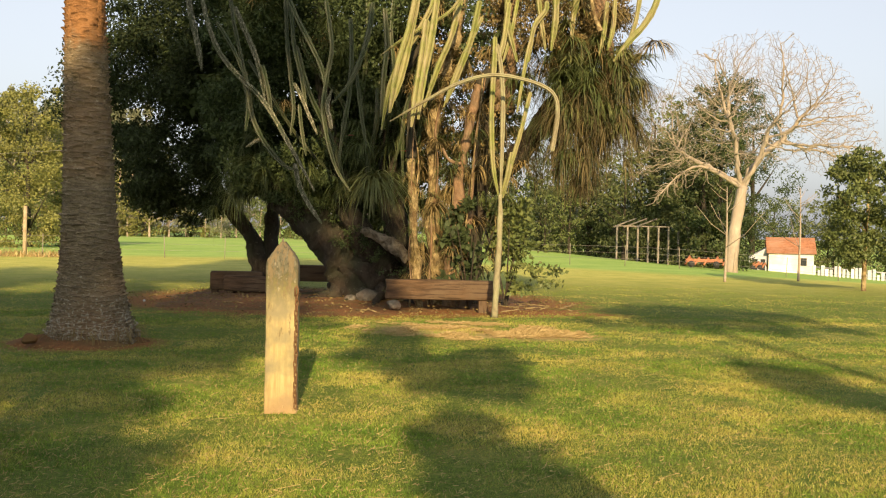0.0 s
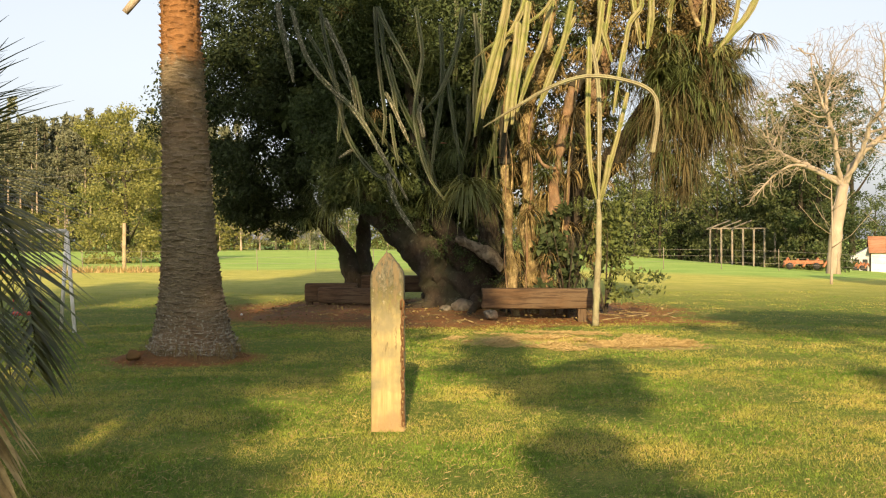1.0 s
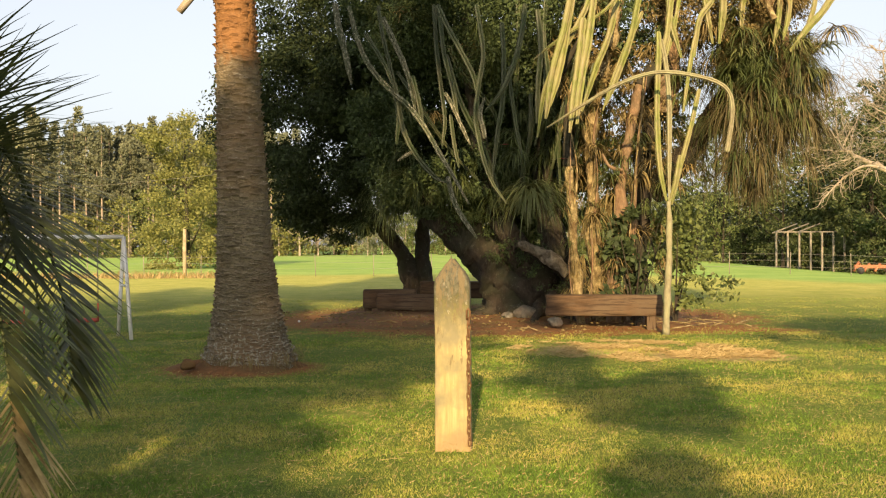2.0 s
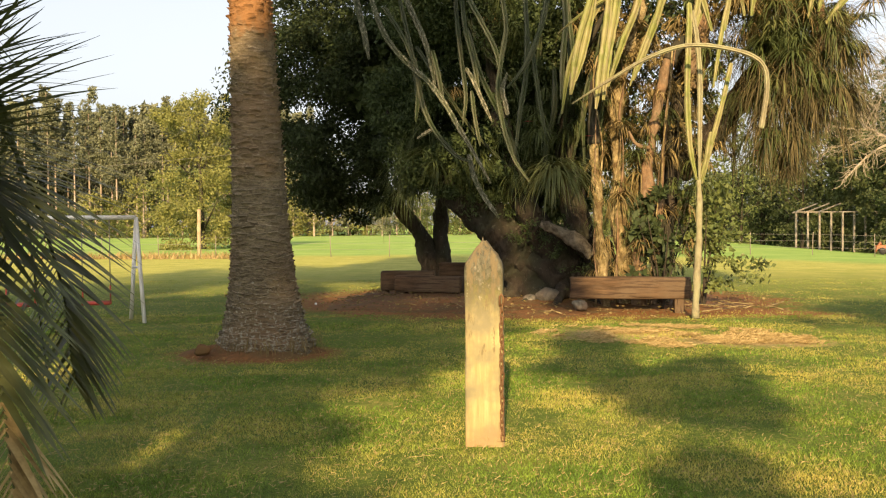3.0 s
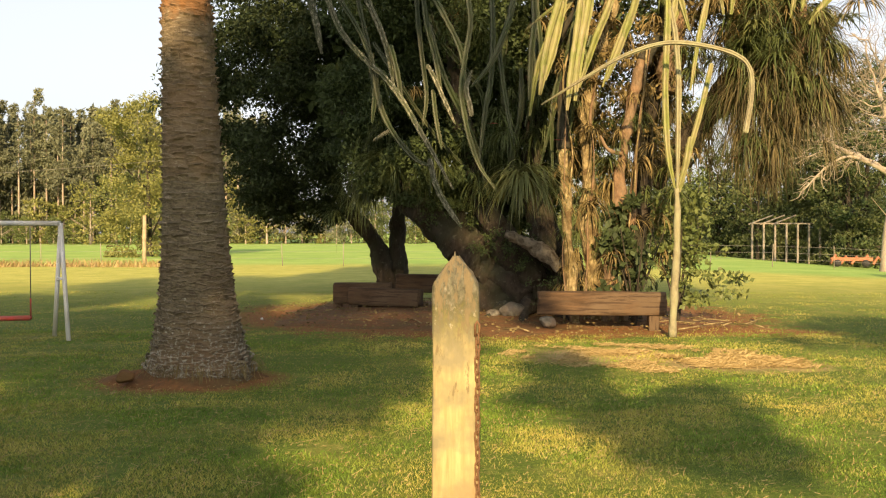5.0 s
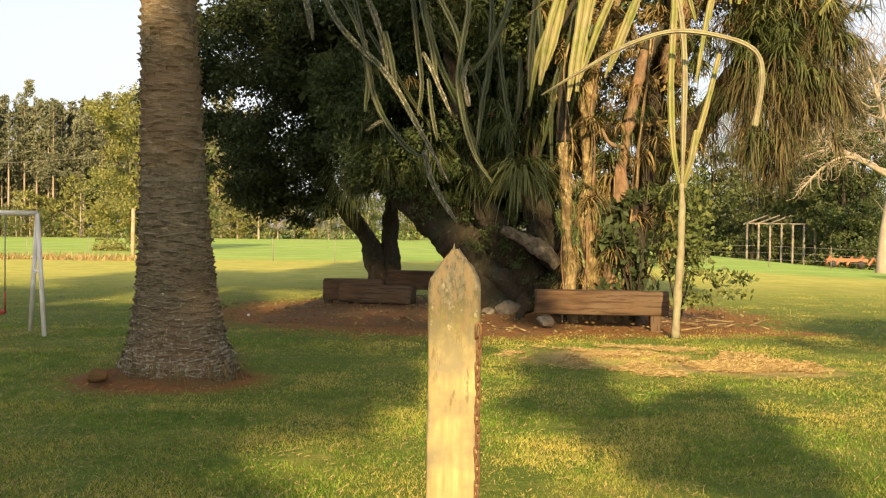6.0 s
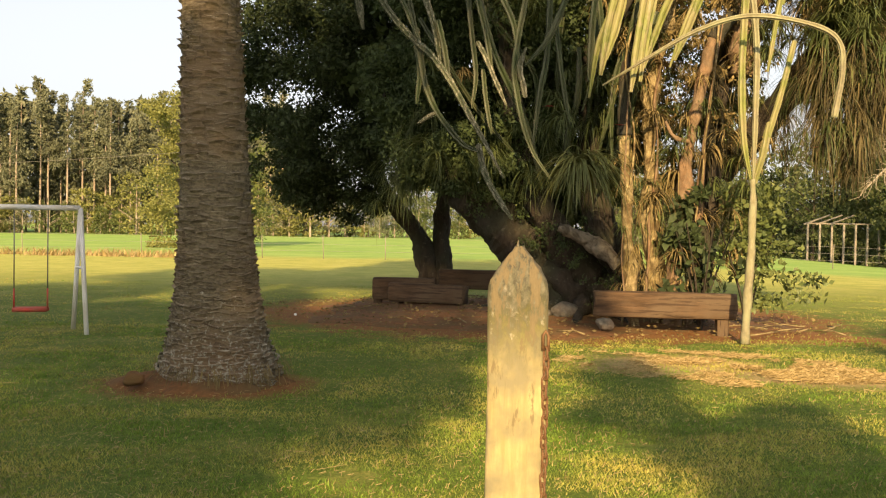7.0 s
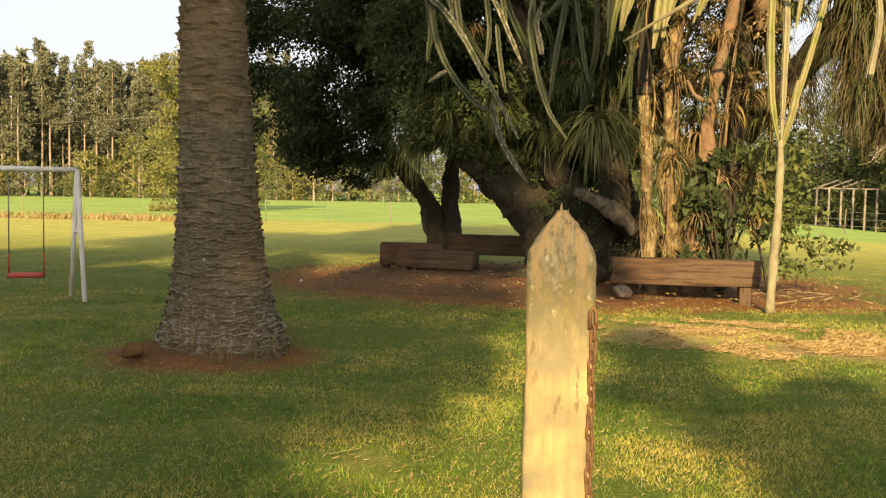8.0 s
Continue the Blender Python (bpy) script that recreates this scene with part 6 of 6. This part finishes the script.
shade_maker("garden_tree", 5.5, -11.0, [((0.5, 0, 10.0), (2.6, 1.5, 0.8), 3500, 0.1, 36, 0.25), ((-0.9, 0, 7.6), (0.5, 0.5, 0.8), 700, 0.1, 10, 0.4)], 0.25, 64, "spreading garden tree behind the lawn", 0.16, 9.5)
# an unseen belt of forest tree copies, added behind to cut the sky light
for k in range(16):
    x = -52 + k * 7 + frng.uniform(-1.5, 1.5)
    m = pose(x, -24 + frng.uniform(-3, 3) - abs(x) * 0.1, -0.1, 0, 0, frng.uniform(0, 360)) @ Matrix.Diagonal((0.95, 0.95, 0.62, 1))
    c = copy_thing(frng.choice(wood), m)
    c.matrix_basis = m


# ---- straw and grass ----
def litter():
    rng = np.random.default_rng(3)
    n = 26000
    a, q = rng.uniform(0, 2 * math.pi, n), rng.uniform(0, 1, n) ** 0.6
    x = 1.55 + np.cos(a) * q * 1.75 + rng.normal(0, 0.08, n)
    y = 14.05 + np.sin(a) * q * 1.25 + rng.normal(0, 0.08, n) - (x - 1.55) * 0.18
    keep = np.array([noise.noise(Vector((u * 1.3, w * 2.2, 3))) + 0.45 * noise.noise(Vector((u * 5, w * 5, 1))) for u, w in zip(x, y)]) + 0.42 * np.exp(-((x - 2.45) / 0.75) ** 2 - ((y - 13.65) / 0.45) ** 2) > 0.10
    x, y = x[keep], y[keep]
    n = len(x)
    b = rng.uniform(0, math.pi, n)
    L = rng.uniform(0.02, 0.13, n)
    w = 0.0017
    z = rng.uniform(0.004, 0.028, n)
    dx, dy = np.cos(b) * L / 2, np.sin(b) * L / 2
    dz = rng.normal(0, 0.012, n)
    ex, ey = -np.sin(b) * w, np.cos(b) * w
    v = np.stack([np.stack([x - dx - ex, y - dy - ey, z - dz], 1), np.stack([x + dx - ex, y + dy - ey, z + dz], 1), np.stack([x + dx + ex, y + dy + ey, z + dz + 0.003], 1), np.stack([x - dx + ex, y - dy + ey, z - dz + 0.003], 1)], 1).reshape(-1, 3)
    ob = part("straw_litter", np_mesh("straw_litter", v, 4, np.arange(4 * n)), M_STRAW)
    tagged(ob, "scattered dry straw on the lawn before the bench", "straw", kind="stuff")


litter()


def leaf_litter():
    rng = np.random.default_rng(8)
    n = 2600
    a, q = rng.uniform(0, 2 * math.pi, n), rng.uniform(0, 1, n) ** 0.5
    x, y = -0.5 + np.cos(a) * q * 5.0, 20.0 + np.sin(a) * q * 4.0
    z = 0.10 * (1 - np.clip(q, 0, 1) ** 2) + 0.022 + rng.uniform(0, 0.015, n)
    ob = part("leaf_litter", leaf_mesh("leaf_litter", np.stack([x, y, z], 1), 0.055, rng, flat=0.9), M_DRY)
    tagged(ob, "fallen dry leaves on the bare soil", "leaves", kind="stuff")
    for k in range(26):
        g = Geo()
        a, b, L = rng.uniform(0, 6.28), rng.uniform(0, 3.14), rng.uniform(0.25, 0.9)
        px, py = -0.3 + math.cos(a) * 4.3 * rng.uniform(0.6, 1), 20 + math.sin(a) * 3.5 * rng.uniform(0.6, 1)
        if k < 9:
            px, py = rng.uniform(2.4, 4.2), rng.uniform(16.8, 18.6)
        g.tube([(0, 0, 0), (math.cos(b) * L * 0.5, math.sin(b) * L * 0.5, 0.03), (math.cos(b + 0.3) * L, math.sin(b + 0.3) * L, 0)], [0.012, 0.01, 0.006], 5)
        tw = part("twig", g, M_PALE)
        tw.matrix_basis = pose(px, py, 0.05)
        tagged(tw, "fallen dry twig on the soil", "twig", "fallen twigs")


leaf_litter()


def grass():
    rng = np.random.default_rng(1)
    spots = []
    # tufts of three to six blades, thinner with distance
    for n, y0, y1, half, off, reach in ((76000, 2.6, 6.5, 0.58, 0.7, 0.014), (74000, 6.5, 11.0, 0.54, 0.8, 0.020), (42000, 11.0, 17.0, 0.52, 0.9, 0.03), (15000, 17, 27, 0.52, 1.0, 0.05)):
        y = rng.uniform(y0, y1, n)
        x = rng.uniform(-1, 1, n) * rng.uniform(0.85, 1.3, n) * (y * half + off) + 0.02 * y
        lush = 0.75 + 0.5 * rng.random(n) ** 2
        for k in range(4):
            spots.append(np.stack([x + rng.normal(0, reach, n), y + rng.normal(0, reach, n), lush], 1))
    p = np.concatenate(spots)
    x, y = p[:, 0], p[:, 1]
    bare = ((x + 0.4) / 4.9) ** 2 + ((y - 20) / 3.9) ** 2 < 1 + 0.22 * rng.normal(size=len(x))
    bare |= ((x + 3.6) / 0.95) ** 2 + ((y - 12.15) / 0.78) ** 2 < 1 + 0.35 * rng.normal(size=len(x))
    bare |= ((x - 2.4) / 1.0) ** 2 + ((y - 13.6) / 0.6) ** 2 < 0.9 + 0.4 * rng.normal(size=len(x))
    bare |= (x > 10) & (y > 24)
    # bald spots in the sward
    bare |= np.array([noise.noise(Vector((u * 1.9, w * 1.9, 2))) + 0.5 * noise.noise(Vector((u * 6, w * 6, 5))) for u, w in zip(x, y)]) > 0.52 + 0.16 * rng.normal(size=len(x))
    p = p[~bare]
    n = len(p)
    h = rng.uniform(0.007, 0.027, n) * p[:, 2] * (1 + np.minimum(p[:, 1], 12) * 0.022)
    w = np.minimum(0.0005 + 0.00034 * p[:, 1], 0.0058)
    a, b = rng.uniform(0, 2 * math.pi, n), rng.uniform(0, 2 * math.pi, n)
    ex, ey = np.cos(a) * w, np.sin(a) * w
    lx, ly = np.cos(b) * h * 0.75, np.sin(b) * h * 0.75
    z0 = -0.014 - 0.05 * np.exp(-((p[:, 0] + 0.7) ** 2 + (p[:, 1] - 7.8) ** 2) / 2.5)
    v = np.stack([np.stack([p[:, 0] - ex, p[:, 1] - ey, z0], 1), np.stack([p[:, 0] + ex, p[:, 1] + ey, z0], 1), np.stack([p[:, 0] + lx, p[:, 1] + ly, z0 + h], 1)], 1).reshape(-1, 3)
    ob = part("grass", np_mesh("grass", v, 3, np.arange(3 * n)), M_BLADE)
    tagged(ob, "short mown grass blades of the lawn", "grass", kind="stuff")
    # dry blades standing among the green ones
    k = rng.permutation(n)[:46000]
    q = v.reshape(-1, 3, 3)[k].copy()
    q[:, :, 0] += rng.normal(0, 0.03, len(k))[:, None]
    q[:, :, 1] += rng.normal(0, 0.03, len(k))[:, None]
    q[:, 2, 2] += 0.004
    ob = part("dry_grass", np_mesh("dry_grass", q.reshape(-1, 3), 3, np.arange(3 * len(k))), M_STRAW)
    tagged(ob, "dry straw-coloured blades among the green grass", "grass", kind="stuff")


grass()


def dry_bits():
    """Loose dry stalks lying all over the lawn."""
    rng = np.random.default_rng(17)
    n = 34000
    y = 3.0 + 19 * rng.uniform(0, 1, n) ** 1.3
    x = rng.uniform(-1, 1, n) * (0.55 * y + 0.5)
    ok = ((x + 0.5) / 5.2) ** 2 + ((y - 20) / 4.2) ** 2 > 1
    x, y = x[ok], y[ok]
    n = len(x)
    b, L = rng.uniform(0, math.pi, n), rng.uniform(0.006, 0.022, n) * (1 + 3.5 * (rng.uniform(0, 1, n) > 0.985))
    w = 0.0005 + 0.00011 * y
    z = rng.uniform(0.004, 0.02, n)
    dx, dy, dz = np.cos(b) * L, np.sin(b) * L, rng.normal(0, 0.006, n)
    ex, ey = -np.sin(b) * w, np.cos(b) * w
    v = np.stack([np.stack([x - dx - ex, y - dy - ey, z - dz], 1), np.stack([x + dx - ex, y + dy - ey, z + dz], 1), np.stack([x + dx + ex, y + dy + ey, z + dz + 0.002], 1), np.stack([x - dx + ex, y - dy + ey, z - dz + 0.002], 1)], 1).reshape(-1, 3)
    tagged(part("dry_stalks", np_mesh("dry_stalks", v, 4, np.arange(4 * n)), M_STRAW), "loose dry grass stalks scattered over the lawn", "dry grass", kind="stuff")


dry_bits()
